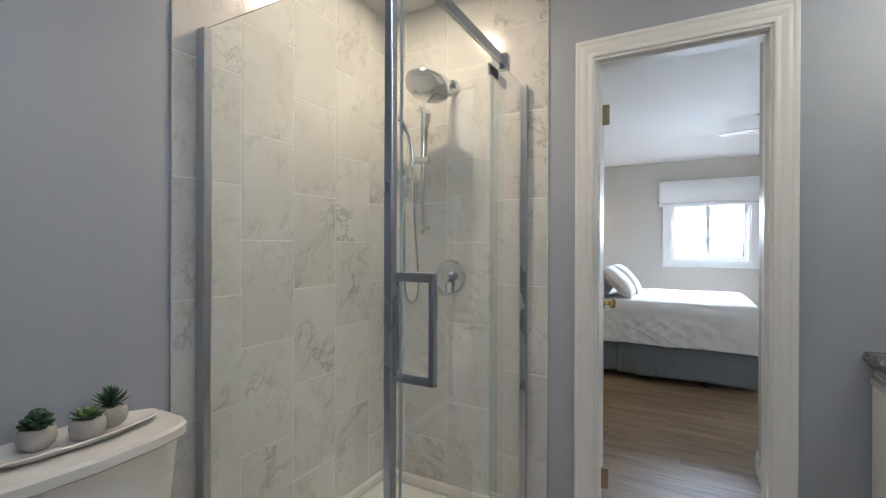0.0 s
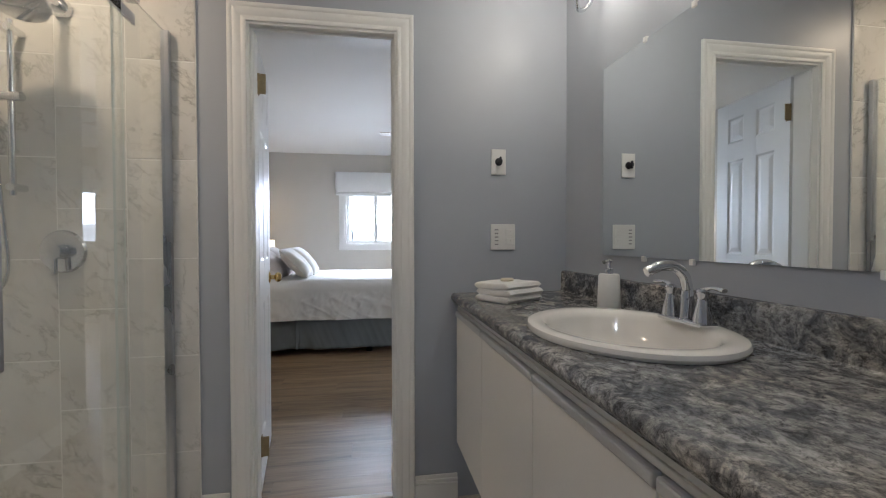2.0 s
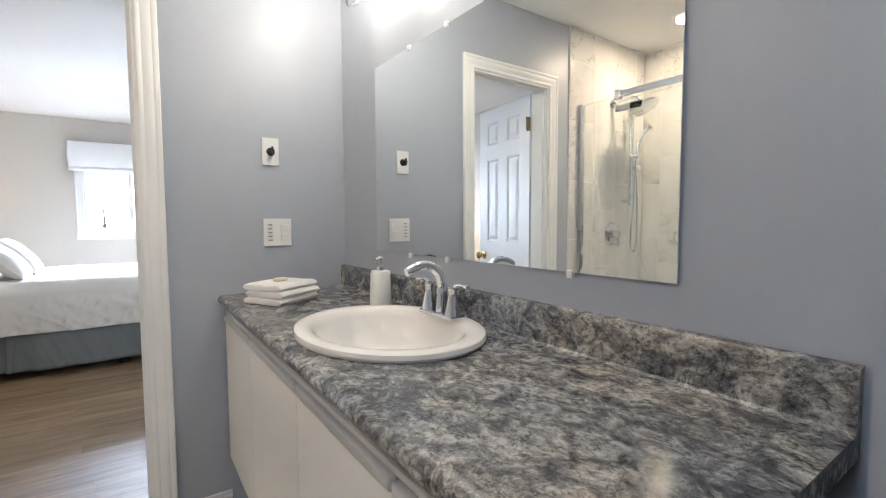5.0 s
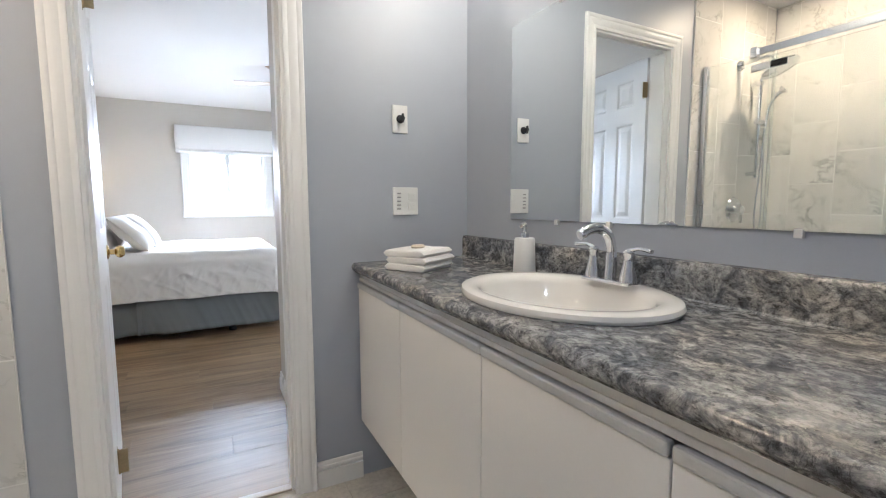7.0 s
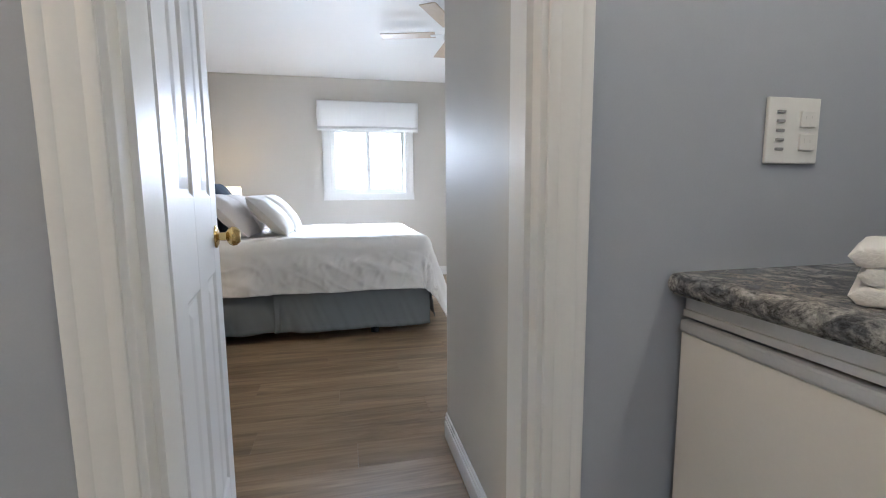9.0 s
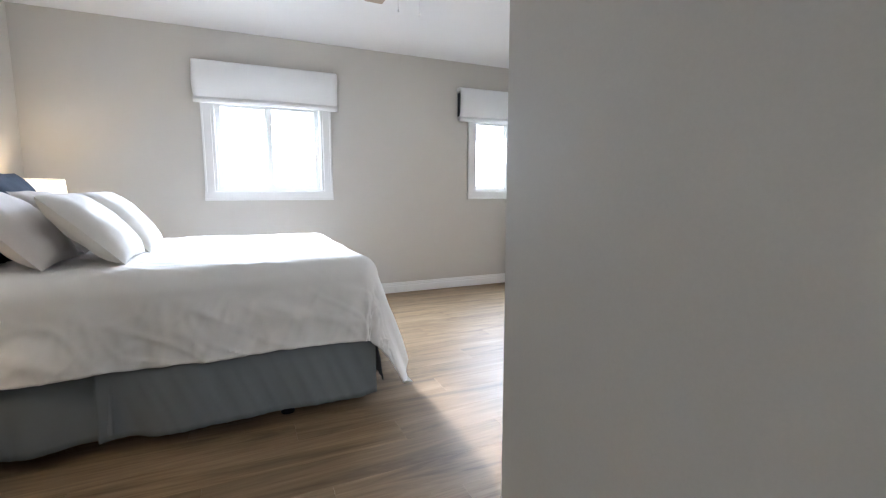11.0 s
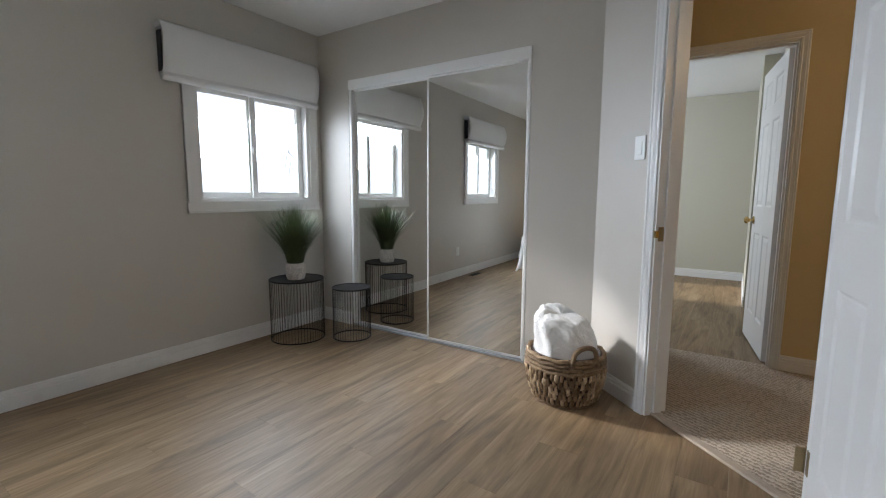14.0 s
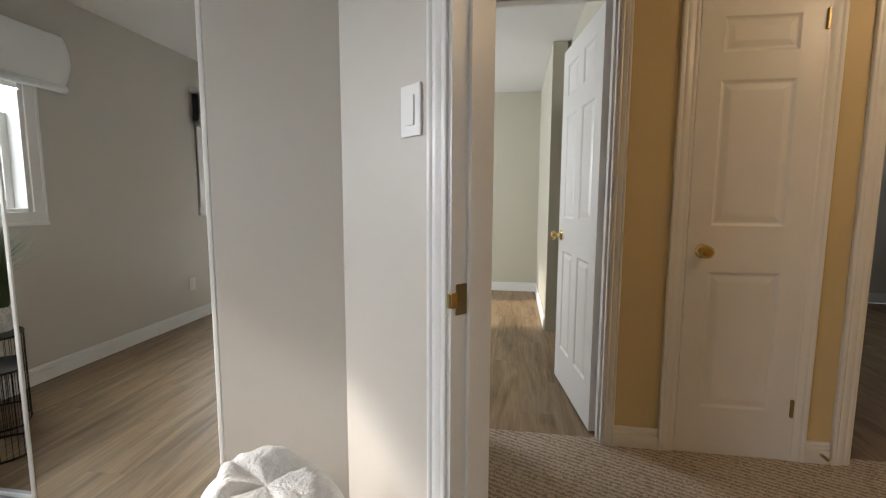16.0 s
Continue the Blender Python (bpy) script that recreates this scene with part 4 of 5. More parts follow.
def table_lamp(x, y):
    e = thing("table_lamp", pose(x, y, 0.62), "lit table lamp with a white drum shade", "lamp", "bedside lamps")
    part("base", lathe([(0, 0), (0.065, 0), (0.068, 0.012), (0.075, 0.05), (0.07, 0.10), (0.045, 0.16), (0.022, 0.21), (0.016, 0.25), (0, 0.25)], 28), "china", e, "white ceramic lamp base", True)
    part("neck", lathe([(0, 0.25), (0.011, 0.25), (0.011, 0.36), (0, 0.36)], 12), "brass", e, "", True)
    thicken(part("shade", grid(40, 4, lambda u_, v: ((0.155 - 0.012 * v) * math.cos(2 * math.pi * u_), (0.155 - 0.012 * v) * math.sin(2 * math.pi * u_), 0.305 + 0.22 * v), True), "lampshade", e, "white cloth drum shade", True), 0.003)
    bm = tube([(0.144 * math.cos(i * math.pi / 16), 0.144 * math.sin(i * math.pi / 16), 0.52) for i in range(33)], 0.0025, 6)
    part("shade_ring", bm, "brass", e)


table_lamp(-0.98, 4.36)
table_lamp(-1.0, 6.74)

# picture over the bed
pic = thing("painting", pose(-1.225, 5.16, 1.19), "framed abstract seascape in blue, white and slate", "painting")
part("canvas", box(0.004, 0.014, 0.014, 0.03, 1.036, 1.036, 0.002), "paint", pic)
for nm, r in (("frame_side", (0, 0, 0.014, 1.05)), ("frame_side", (1.036, 0, 1.05, 1.05)), ("frame_rail", (0.014, 0, 1.036, 0.014)), ("frame_rail", (0.014, 1.036, 1.036, 1.05))):
    part(nm, box(0.003, r[0], r[1], 0.042, r[2], r[3], 0.002), "frame", pic)

# ---- ceiling fan ----
fan = thing("ceiling_fan", pose(1.19, 5.27, 0), "white ceiling fan with a lit glass bowl", "fan")
part("canopy", lathe([(0, 2.431), (0.075, 2.431), (0.07, 2.395), (0.02, 2.375), (0, 2.375)], 28), "fan_white", fan, "", True)
part("motor", lathe([(0, 2.385), (0.02, 2.385), (0.05, 2.37), (0.115, 2.35), (0.125, 2.31), (0.11, 2.275), (0.06, 2.262), (0.0, 2.262)], 32), "fan_white", fan, "", True)
part("light_bowl", lathe([(0.075, 2.262), (0.088, 2.24), (0.085, 2.19), (0.055, 2.15), (0.0, 2.138)], 28), "fan_bowl", fan, "lit frosted glass bowl", True)
part("band", lathe([(0.07, 2.262), (0.092, 2.26), (0.092, 2.245), (0.07, 2.245)], 28), "brass", fan, "", True)
for k in range(5):
    a = radians(72 * k + 20)
    bl = part("blade", box(0.19, -0.062, 2.342, 0.64, 0.062, 2.349, 0.003), "fan_wood", fan, "pale oak fan blade")
    bl.rotation_euler = (0, 0, a)
    ar = part("blade_arm", box(0.09, -0.018, 2.335, 0.23, 0.018, 2.342, 0.003), "fan_white", fan)
    ar.rotation_euler = (0, 0, a)
for x, y, z in ((-0.075, -0.05, 2.03), (0.08, 0.03, 2.06)):
    part("pull_chain", tube([(x, y, 2.27), (x, y, z + 0.02)], 0.0022, 6), "fan_white", fan)
    part("chain_knob", lathe([(0, 0), (0.006, 0.004), (0.005, 0.02), (0, 0.024)], 10, None, 1, 1, (x, y, z)), "fan_white", fan, "", True)

# ---- wire tables, grass pot, basket ----


def wire_table(x, y, r, h, n, label):
    e = thing("wire_side_table", pose(x, y, 0), label, "side table", "wire side tables")
    part("top", lathe([(0, h - 0.012), (r - 0.004, h - 0.012), (r - 0.004, h - 0.004), (0, h - 0.004)], 40), "black", e, "", True)
    for nm, z in (("top_ring", h - 0.004), ("base_ring", 0.005)):
        part(nm, tube([(r * math.cos(i * math.pi / 24), r * math.sin(i * math.pi / 24), z) for i in range(49)], 0.005, 8), "black", e, "", True)
    w0 = part("wire", tube([(0, 0, 0.005), (0, 0, h - 0.006)], 0.0014, 6), "black", e)
    for k in range(n):
        ob = w0 if k == 0 else w0.copy()
        if k:
            scene.collection.objects.link(ob)
        ob.location = (r * math.cos(2 * math.pi * k / n), r * math.sin(2 * math.pi * k / n), 0)
    return e


wire_table(3.225, 6.955, 0.2, 0.47, 56, "black wire drum side table holding the grass pot")
wire_table(3.475, 6.62, 0.145, 0.40, 44, "smaller black wire drum side table")
pt = thing("potted_grass", pose(3.215, 6.95, 0.467), "artificial green grass in a bark-textured pot", "plant")
part("pot", lathe([(0, 0), (0.062, 0), (0.072, 0.03), (0.074, 0.09), (0.068, 0.125), (0.06, 0.125), (0.058, 0.10), (0, 0.10)], 28), "birch", pt, "pale bark-textured pot", True)
bm = bmesh.new()
rg = random.Random(5)
for k in range(1000):
    a, s = rg.uniform(0, 2 * math.pi), rg.random() ** 0.7
    ln, rr = rg.uniform(0.33, 0.50), 0.055 * s
    sp = 0.27 * s * rg.uniform(0.6, 1.15)
    w, prev = 0.003, None
    tx, ty = -math.sin(a), math.cos(a)
    for q in range(5):
        f = q / 4
        px = (rr + sp * f ** 1.6) * math.cos(a)
        py = (rr + sp * f ** 1.6) * math.sin(a)
        pz = 0.10 + ln * f * (1 - 0.16 * s * f)
        ww = w * (1 - f * 0.85)
        py = min(py, 0.215)
        cur = (bm.verts.new((px - tx * ww, py - ty * ww, pz)), bm.verts.new((px + tx * ww, py + ty * ww, pz)))
        if prev:
            bm.faces.new((prev[0], prev[1], cur[1], cur[0]))
        prev = cur
part("grass_blades", bm, "blade", pt, "dense arching green blades")

bk = thing("wicker_basket", pose(3.40, 4.89, 0), "round seagrass basket with two handles", "basket")


def basket_r(z):
    return 0.166 + 0.042 * math.sin(min(1, z / 0.26) * math.pi * 0.66)


# dark inner shell, its colour gives the shade in gaps between strands
part("lining", lathe([(0, 0.004), (0.145, 0.004), (0.19, 0.13), (0.185, 0.27), (0.175, 0.27), (0.18, 0.13), (0.135, 0.015), (0, 0.015)], 32), "walnut", bk, "", True)
for z in [0.012 + 0.021 * i for i in range(13)]:
    if z > 0.19 or z < 0.02:
        part("coil", tube([(basket_r(z) * (1 + 0.012 * math.sin(i * 2.1 + z * 90)) * math.cos(i * math.pi / 32), basket_r(z) * (1 + 0.012 * math.sin(i * 2.1 + z * 90)) * math.sin(i * math.pi / 32), z + 0.004 * math.sin(i * 1.3 + z * 70)) for i in range(65)], 0.0125, 8), "wicker", bk, "", True)
rg = random.Random(9)
for row in range(5):
    zc = 0.036 + row * 0.036
    for k in range(46):
        a = 2 * math.pi * (k + 0.5 * (row % 2) + rg.uniform(-0.2, 0.2)) / 46
        z0, z1 = zc - 0.024 - rg.uniform(0, 0.005), zc + 0.024 + rg.uniform(0, 0.005)
        lean_ = rg.uniform(-0.03, 0.03)
        out = rg.uniform(0.007, 0.013)
        pts = [((basket_r(z) + out * math.sin(f * math.pi)) * math.cos(a + lean_ * (f - 0.5)), (basket_r(z) + out * math.sin(f * math.pi)) * math.sin(a + lean_ * (f - 0.5)), z) for f, z in ((0, z0), (0.33, z0 + (z1 - z0) * 0.33), (0.67, z0 + (z1 - z0) * 0.67), (1, z1))]
        wd = rg.uniform(0.0085, 0.0125)
        part("strand", tube(pts, [wd * 0.7, wd, wd, wd * 0.7], 6, None, 0.6), "wicker", bk, "", True)
for a in (-2.3, 0.75):
    mid = Vector((math.cos(a), math.sin(a), 0)) * 0.195
    tg = Vector((-math.sin(a), math.cos(a), 0))
    part("handle", tube(curve([mid - tg * 0.075 + Vector((0, 0, 0.24)), mid - tg * 0.055 + Vector((0, 0, 0.312)), mid + Vector((0, 0, 0.338)), mid + tg * 0.055 + Vector((0, 0, 0.32)), mid + tg * 0.075 + Vector((0, 0, 0.24))], 6), 0.013, 8), "wicker", bk, "woven seagrass handle", True)


def blanket_fn(u_, v):
    a = 2 * math.pi * u_
    f = v * math.pi * 0.5
    r = 0.172 * math.cos(f) ** 0.34
    n = noise.noise((2.2 * math.cos(a), 2.2 * math.sin(a), v * 3))
    n2 = noise.noise((6 * math.cos(a), 6 * math.sin(a), v * 8))
    fold = sum(-dp * math.exp(-((math.sin(a * 0.5 - ph + 0.35 * v)) / 0.055) ** 2) for dp, ph in ((0.012, -1.05), (0.008, -0.45), (0.014, 0.35), (0.008, 1.1))) * (0.4 + 2.2 * v * (1 - v)) * (1 - v ** 2)
    rr = r * (1 + 0.13 * n + 0.03 * n2) + fold * (r > 0.03)
    tall = 0.25 * math.sin(f) ** 0.85 * (1 + 0.20 * math.sin(a + 0.1) * r / 0.172)
    x, y = rr * math.cos(a) - 0.03 * v, rr * math.sin(a) + 0.02 * v
    crease = 0.019 * math.exp(-((0.5 * x + 0.87 * y - 0.012) / 0.012) ** 2) + 0.014 * math.exp(-((0.9 * x - 0.43 * y + 0.05) / 0.015) ** 2)
    lump = 0.016 * noise.noise((x * 14, y * 14, 3.3)) + 0.007 * noise.noise((x * 38, y * 38, 5.1))
    return (x, y, 0.235 + tall + (lump - crease) * v)


bl = part("folded_blanket", grid(80, 26, blanket_fn, True), "fleece", None, "", True)
bl.matrix_world = pose(3.40, 4.89, 0)
tagged(bl, "folded white fleece blanket stuffed in the basket", "blanket")

# switch, outlets, vent


def plate(name, m, w, h, label, rows, category):
    e = thing(name, m, label, category)
    part("cover", box(-w / 2, -0.007, -h / 2, w / 2, -0.0005, h / 2, 0.002), "plastic", e)
    for x, z, pw, ph, mt in rows:
        part("insert", box(x - pw / 2, -0.0105, z - ph / 2, x + pw / 2, -0.006, z + ph / 2, 0.001), mt, e)
    return e


sp = C0 - u * 0.355
plate("light_switch", pose(sp.x, sp.y, 1.355, 0, 0, 180 + DIAG), 0.075, 0.118, "white rocker light switch by the hall door", [(0, 0, 0.034, 0.068, "plastic")], "light switch")
plate("wall_outlet", pose(1.247, 7.2, 0.35), 0.072, 0.116, "white duplex outlet low on the window wall", [(0, 0.02, 0.03, 0.028, "plastic"), (0, -0.02, 0.03, 0.028, "plastic")], "outlet")
slots = [(-0.03 + dx, 0.032 - 0.016 * k, 0.016, 0.005, "slot") for k in range(5) for dx in (0,)] + [(0.028, 0.02, 0.032, 0.028, "plastic"), (0.028, -0.02, 0.032, 0.028, "plastic")]
# outlet slots: raised dark bars, coloured for the shade inside the holes
slots += [(0.022 + dx, z, 0.0025, 0.008, "dark_gap") for dx in (0, 0.012) for z in (0.023, -0.017)]
plate("switch_and_outlet", pose(1.017, 2.215, 1.149), 0.112, 0.114, "white double plate with timer buttons and outlet", slots, "outlet")
kp = plate("dial_switch", pose(0.997, 2.215, 1.481), 0.066, 0.112, "white wall plate with a black dial", [], "dial switch")
d = part("dial", lathe([(0, 0.03), (0.009, 0.03), (0.011, 0.004), (0.017, 0.0), (0, 0)], 20), "lining", kp, "black plastic dial", True)
d.matrix_local = pose(0, -0.007, 0, 90)
part("dial_bar", box(-0.004, -0.04, -0.018, 0.004, -0.03, 0.018, 0.002), "lining", kp)
plate("wall_outlet", pose(8.05, 5.2, 0.35, 0, 0, -90), 0.072, 0.116, "white duplex outlet on the pale olive wall", [(0, 0.02, 0.03, 0.028, "plastic"), (0, -0.02, 0.03, 0.028, "plastic")], "outlet")
ds = thing("door_stop", pose(4.506, 3.0, 0.055, 0, -90, 0), "brass spring door stop on the hall baseboard", "door stop")
part("spring", tube([(0.006 * math.cos(k * 0.9), 0.006 * math.sin(k * 0.9), k * 0.00085) for k in range(70)], 0.0012, 5), "old_brass", ds, "", True)
part("tip", lathe([(0, 0.058), (0.008, 0.058), (0.009, 0.066), (0.006, 0.074), (0, 0.075)], 14), "plastic", ds, "white rubber tip", True)
vent = thing("floor_vent", pose(0.98, 7.06, 0.002), "bronze floor register by the window wall", "vent")
part("rim", box(-0.15, -0.055, 0, 0.15, 0.055, 0.004, 0.0015), "old_brass", vent)
for k in range(12):
    part("slat", box(-0.135 + k * 0.0235, -0.04, 0.004, -0.122 + k * 0.0235, 0.04, 0.0065), "black", vent)

# ---- shower ----
XS, YS = -0.345, 1.188
tray = thing("shower_tray", pose(0, 0, 0), "white acrylic shower tray with a raised lip", "shower tray")
bm = box(-1.09, YS - 0.03, 0.0, XS + 0.03, 2.2, 0.05)
box(-1.09, YS - 0.03, 0.05, XS + 0.03, YS + 0.04, 0.10, 0.012, bm)
box(XS - 0.04, YS + 0.04, 0.05, XS + 0.03, 2.2, 0.10, 0.012, bm)
box(-1.09, YS + 0.04, 0.05, -1.06, 2.2, 0.10, 0.01, bm)
box(-1.06, 2.165, 0.05, XS - 0.04, 2.2, 0.10, 0.01, bm)
part("basin", bm, "china", tray, "", True)
part("drain", lathe([(0, 0.053), (0.045, 0.053), (0.048, 0.05)], 24, None, 1, 1, (-0.7, 1.72, 0)), "chrome", tray, "chrome drain", True)

enc = thing("shower_enclosure", pose(0, 0, 0), "frameless glass corner shower with a sliding door", "shower enclosure")


def glass_part(name, *r):
    bm = box(*r)
    wide = max(f.calc_area() for f in bm.faces)
    for f in bm.faces:
        f.material_index = 0 if f.calc_area() > 0.5 * wide else 1
    g_ = part(name, bm, ("glass", "glass_edge"), enc, "clear toughened glass")
    g_.visible_shadow = False
    return g_


glass_part("front_glass", -1.078, YS - 0.004, 0.10, XS - 0.008, YS + 0.004, 1.93)
glass_part("fixed_glass", XS - 0.004, 1.815, 0.10, XS + 0.004, 2.19, 1.94)
glass_part("door_glass", XS + 0.016, YS + 0.016, 0.11, XS + 0.024, 1.835, 1.91)
part("corner_post", box(XS - 0.012, YS - 0.012, 0.10, XS + 0.012, YS + 0.012, 2.0, 0.004), "alu", enc)
part("wall_channel", box(-1.092, YS - 0.016, 0.10, -1.052, YS + 0.016, 1.93, 0.003), "alu", enc)
part("wall_channel", box(XS - 0.018, 2.175, 0.10, XS + 0.018, 2.199, 1.945, 0.003), "alu", enc)
part("rail", box(XS + 0.004, YS - 0.01, 1.93, XS + 0.016, 1.90, 1.968, 0.002), "chrome", enc)
part("rail_end", box(XS - 0.012, 1.90, 1.918, XS + 0.03, 1.935, 1.976, 0.003), "chrome", enc)
part("rail_end", box(XS - 0.014, YS - 0.016, 1.918, XS + 0.03, YS + 0.02, 1.976, 0.003), "chrome", enc)
part("glass_clamp", box(XS + 0.006, 1.755, 1.845, XS + 0.016, 1.935, 1.885, 0.003), "chrome", enc)
for s in (1, -1):
    y = 1.265
    hx = XS + 0.02 + s * 0.055
    bm = box(min(XS + 0.02, hx), y - 0.010, 1.145, max(XS + 0.02, hx), y + 0.010, 1.170, 0.002)
    box(min(XS + 0.02, hx), y - 0.010, 0.885, max(XS + 0.02, hx), y + 0.010, 0.91, 0.002, bm)
    box(hx - 0.009, y - 0.010, 0.885, hx + 0.009, y + 0.010, 1.170, 0.003, bm)
    part("handle", bm, "alu", enc, "square chrome pull handle")

sh = thing("shower_set", pose(0, 2.2, 0), "chrome rain shower head with hand shower on a bar", "shower")
bar = -0.842
part("wall_flange", lathe([(0, 0.02), (0.028, 0.018), (0.034, 0.0), (0, 0)], 24), "chrome", sh, "", True).matrix_local = pose(-0.705, 0, 2.005, 90)
part("shower_arm", tube(curve([(-0.705, 0, 2.005), (-0.706, -0.07, 2.015), (-0.710, -0.13, 2.02), (-0.714, -0.175, 2.01), (-0.716, -0.195, 1.97)], 6), 0.011, 12), "chrome", sh, "", True)
hd = part("rain_head", lathe([(0, 0.03), (0.03, 0.028), (0.085, 0.014), (0.102, 0.0), (0.102, -0.010), (0.095, -0.014), (0, -0.014)], 40), "chrome", sh, "round rain shower head", True)
hd.matrix_local = pose(-0.722, -0.215, 1.945, -26, 4, 0)
part("riser_bar", tube([(bar, -0.055, 1.30), (bar, -0.055, 1.93)], 0.0105, 14), "chrome", sh, "", True)
for z in (1.33, 1.90):
    part("bar_bracket", tube([(bar, -0.0, z), (bar, -0.07, z)], 0.014, 14), "chrome", sh, "", True)
part("slider", tube([(bar - 0.05, -0.062, 1.655), (bar + 0.04, -0.062, 1.655)], 0.017, 14), "chrome", sh, "", True)
part("hand_shower", tube(curve([(bar - 0.045, -0.075, 1.63), (bar - 0.05, -0.085, 1.74), (bar - 0.065, -0.11, 1.81), (bar - 0.085, -0.15, 1.855)], 6), [0.011] * 12 + [0.014] * 5 + [0.026, 0.03], 14), "chrome", sh, "", True)
part("hose", tube(curve([(bar - 0.045, -0.07, 1.62), (bar - 0.04, -0.06, 1.35), (bar - 0.025, -0.05, 1.05), (bar - 0.055, -0.05, 0.965), (bar - 0.10, -0.05, 1.02), (bar - 0.115, -0.04, 1.30), (bar - 0.12, -0.025, 1.57)], 10), 0.0065, 10), "chrome", sh, "flexible chrome hose", True)
part("hose_outlet", tube([(bar - 0.12, 0, 1.575), (bar - 0.12, -0.045, 1.575)], 0.02, 16), "chrome", sh, "", True)
vl = thing("shower_valve", pose(-0.718, 2.2, 1.095), "round chrome shower valve with a lever", "shower valve")
part("plate", lathe([(0, 0.012), (0.075, 0.010), (0.082, 0.0), (0, 0)], 36), "chrome", vl, "", True).matrix_local = pose(0, 0, 0, 90)
part("hub", lathe([(0, 0.06), (0.026, 0.058), (0.03, 0.012), (0, 0.012)], 24), "chrome", vl, "", True).matrix_local = pose(0, 0, 0, 90)
part("lever", box(-0.008, -0.058, -0.085, 0.008, -0.042, 0.0, 0.004), "chrome", vl)
pl = thing("recessed_light", pose(-0.72, 1.72, 2.43), "lit recessed ceiling light over the shower, copied for the added fill", "light", "recessed lights")
part("rim", lathe([(0.055, -0.001), (0.075, -0.003), (0.078, 0.0)], 32), "plastic", pl, "", True)
part("lens", lathe([(0, -0.0008), (0.056, -0.0008)], 32), "lens", pl, "glowing lens")
# assumed second fitting, added to house the bathroom fill lamp
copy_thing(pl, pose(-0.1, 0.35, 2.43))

hl = thing("flush_ceiling_light", pose(3.5, 2.5, 2.43), "lit frosted dome ceiling light in the hall", "light")
part("rim", lathe([(0.15, 0), (0.155, -0.02), (0.14, -0.03)], 32), "brass", hl, "", True)
thicken(part("dome", lathe([(0.14, -0.025), (0.12, -0.07), (0.07, -0.10), (0, -0.11)], 32), "bulb_glass", hl, "lit frosted glass dome", True), 0.002)

# ---- toilet ----
wc = thing("toilet", pose(-1.1, 0.80, 0), "white two-piece toilet against the wall", "toilet")


def rr_ring(w, d, z, bow, n=40):
    """A rounded tank outline: back straight at x = 0, front bowed."""
    out = []
    for i in range(n):
        a = 2 * math.pi * i / n
        c, s = math.cos(a), math.sin(a)
        x = d / 2 + d / 2 * math.copysign(abs(c) ** 0.35, c)
        y = w / 2 * math.copysign(abs(s) ** 0.35, s)
        x += bow * (1 - (2 * y / w) ** 2) * (x / d)
        out.append((x, y, z))
    return out


def loft(rings):
    t = bmesh.new()
    R_ = [[t.verts.new(p) for p in r] for r in rings]
    for a, b in zip(R_, R_[1:]):
        for i in range(len(a)):
            j = (i + 1) % len(a)
            t.faces.new((a[i], a[j], b[j], b[i]))
    t.faces.new(R_[0][::-1])
    t.faces.new(R_[-1])
    return t


part("tank", loft([rr_ring(0.40, 0.16, 0.40, 0.02), rr_ring(0.43, 0.175, 0.5, 0.025), rr_ring(0.47, 0.185, 0.727, 0.03)]), "china", wc, "", True)
part("tank_lid", loft([rr_ring(0.485, 0.192, 0.722, 0.035), rr_ring(0.50, 0.20, 0.730, 0.038), rr_ring(0.50, 0.20, 0.752, 0.038), rr_ring(0.488, 0.194, 0.760, 0.036)]), "china", wc, "", True)
part("bowl", lathe([(0.10, 0), (0.11, 0.02), (0.10, 0.15), (0.13, 0.25), (0.18, 0.36), (0.185, 0.40), (0.15, 0.40), (0.1, 0.3), (0, 0.28)], 36, None, 1.3, 1.0, (0.42, 0, 0)), "china", wc, "", True)
part("seat", lathe([(0.12, 0.402), (0.19, 0.402), (0.195, 0.412), (0.19, 0.43), (0, 0.435)], 36, None, 1.3, 1.0, (0.42, 0, 0)), "plastic", wc, "", True)
part("flush_lever", tube(curve([(0.20, -0.17, 0.67), (0.235, -0.17, 0.67), (0.245, -0.11, 0.665)], 5), 0.007, 8), "chrome", wc, "chrome flush lever", True)

dish = thing("oval_dish", pose(-1.005, 0.80, 0.760), "long white oval dish on the toilet tank", "dish")
part("body", lathe([(0, 0.003), (0.06, 0.0), (0.075, 0.004), (0.1, 0.02), (0.098, 0.023), (0.07, 0.008), (0, 0.007)], 48, None, 0.72, 2.1), "china", dish, "", True)


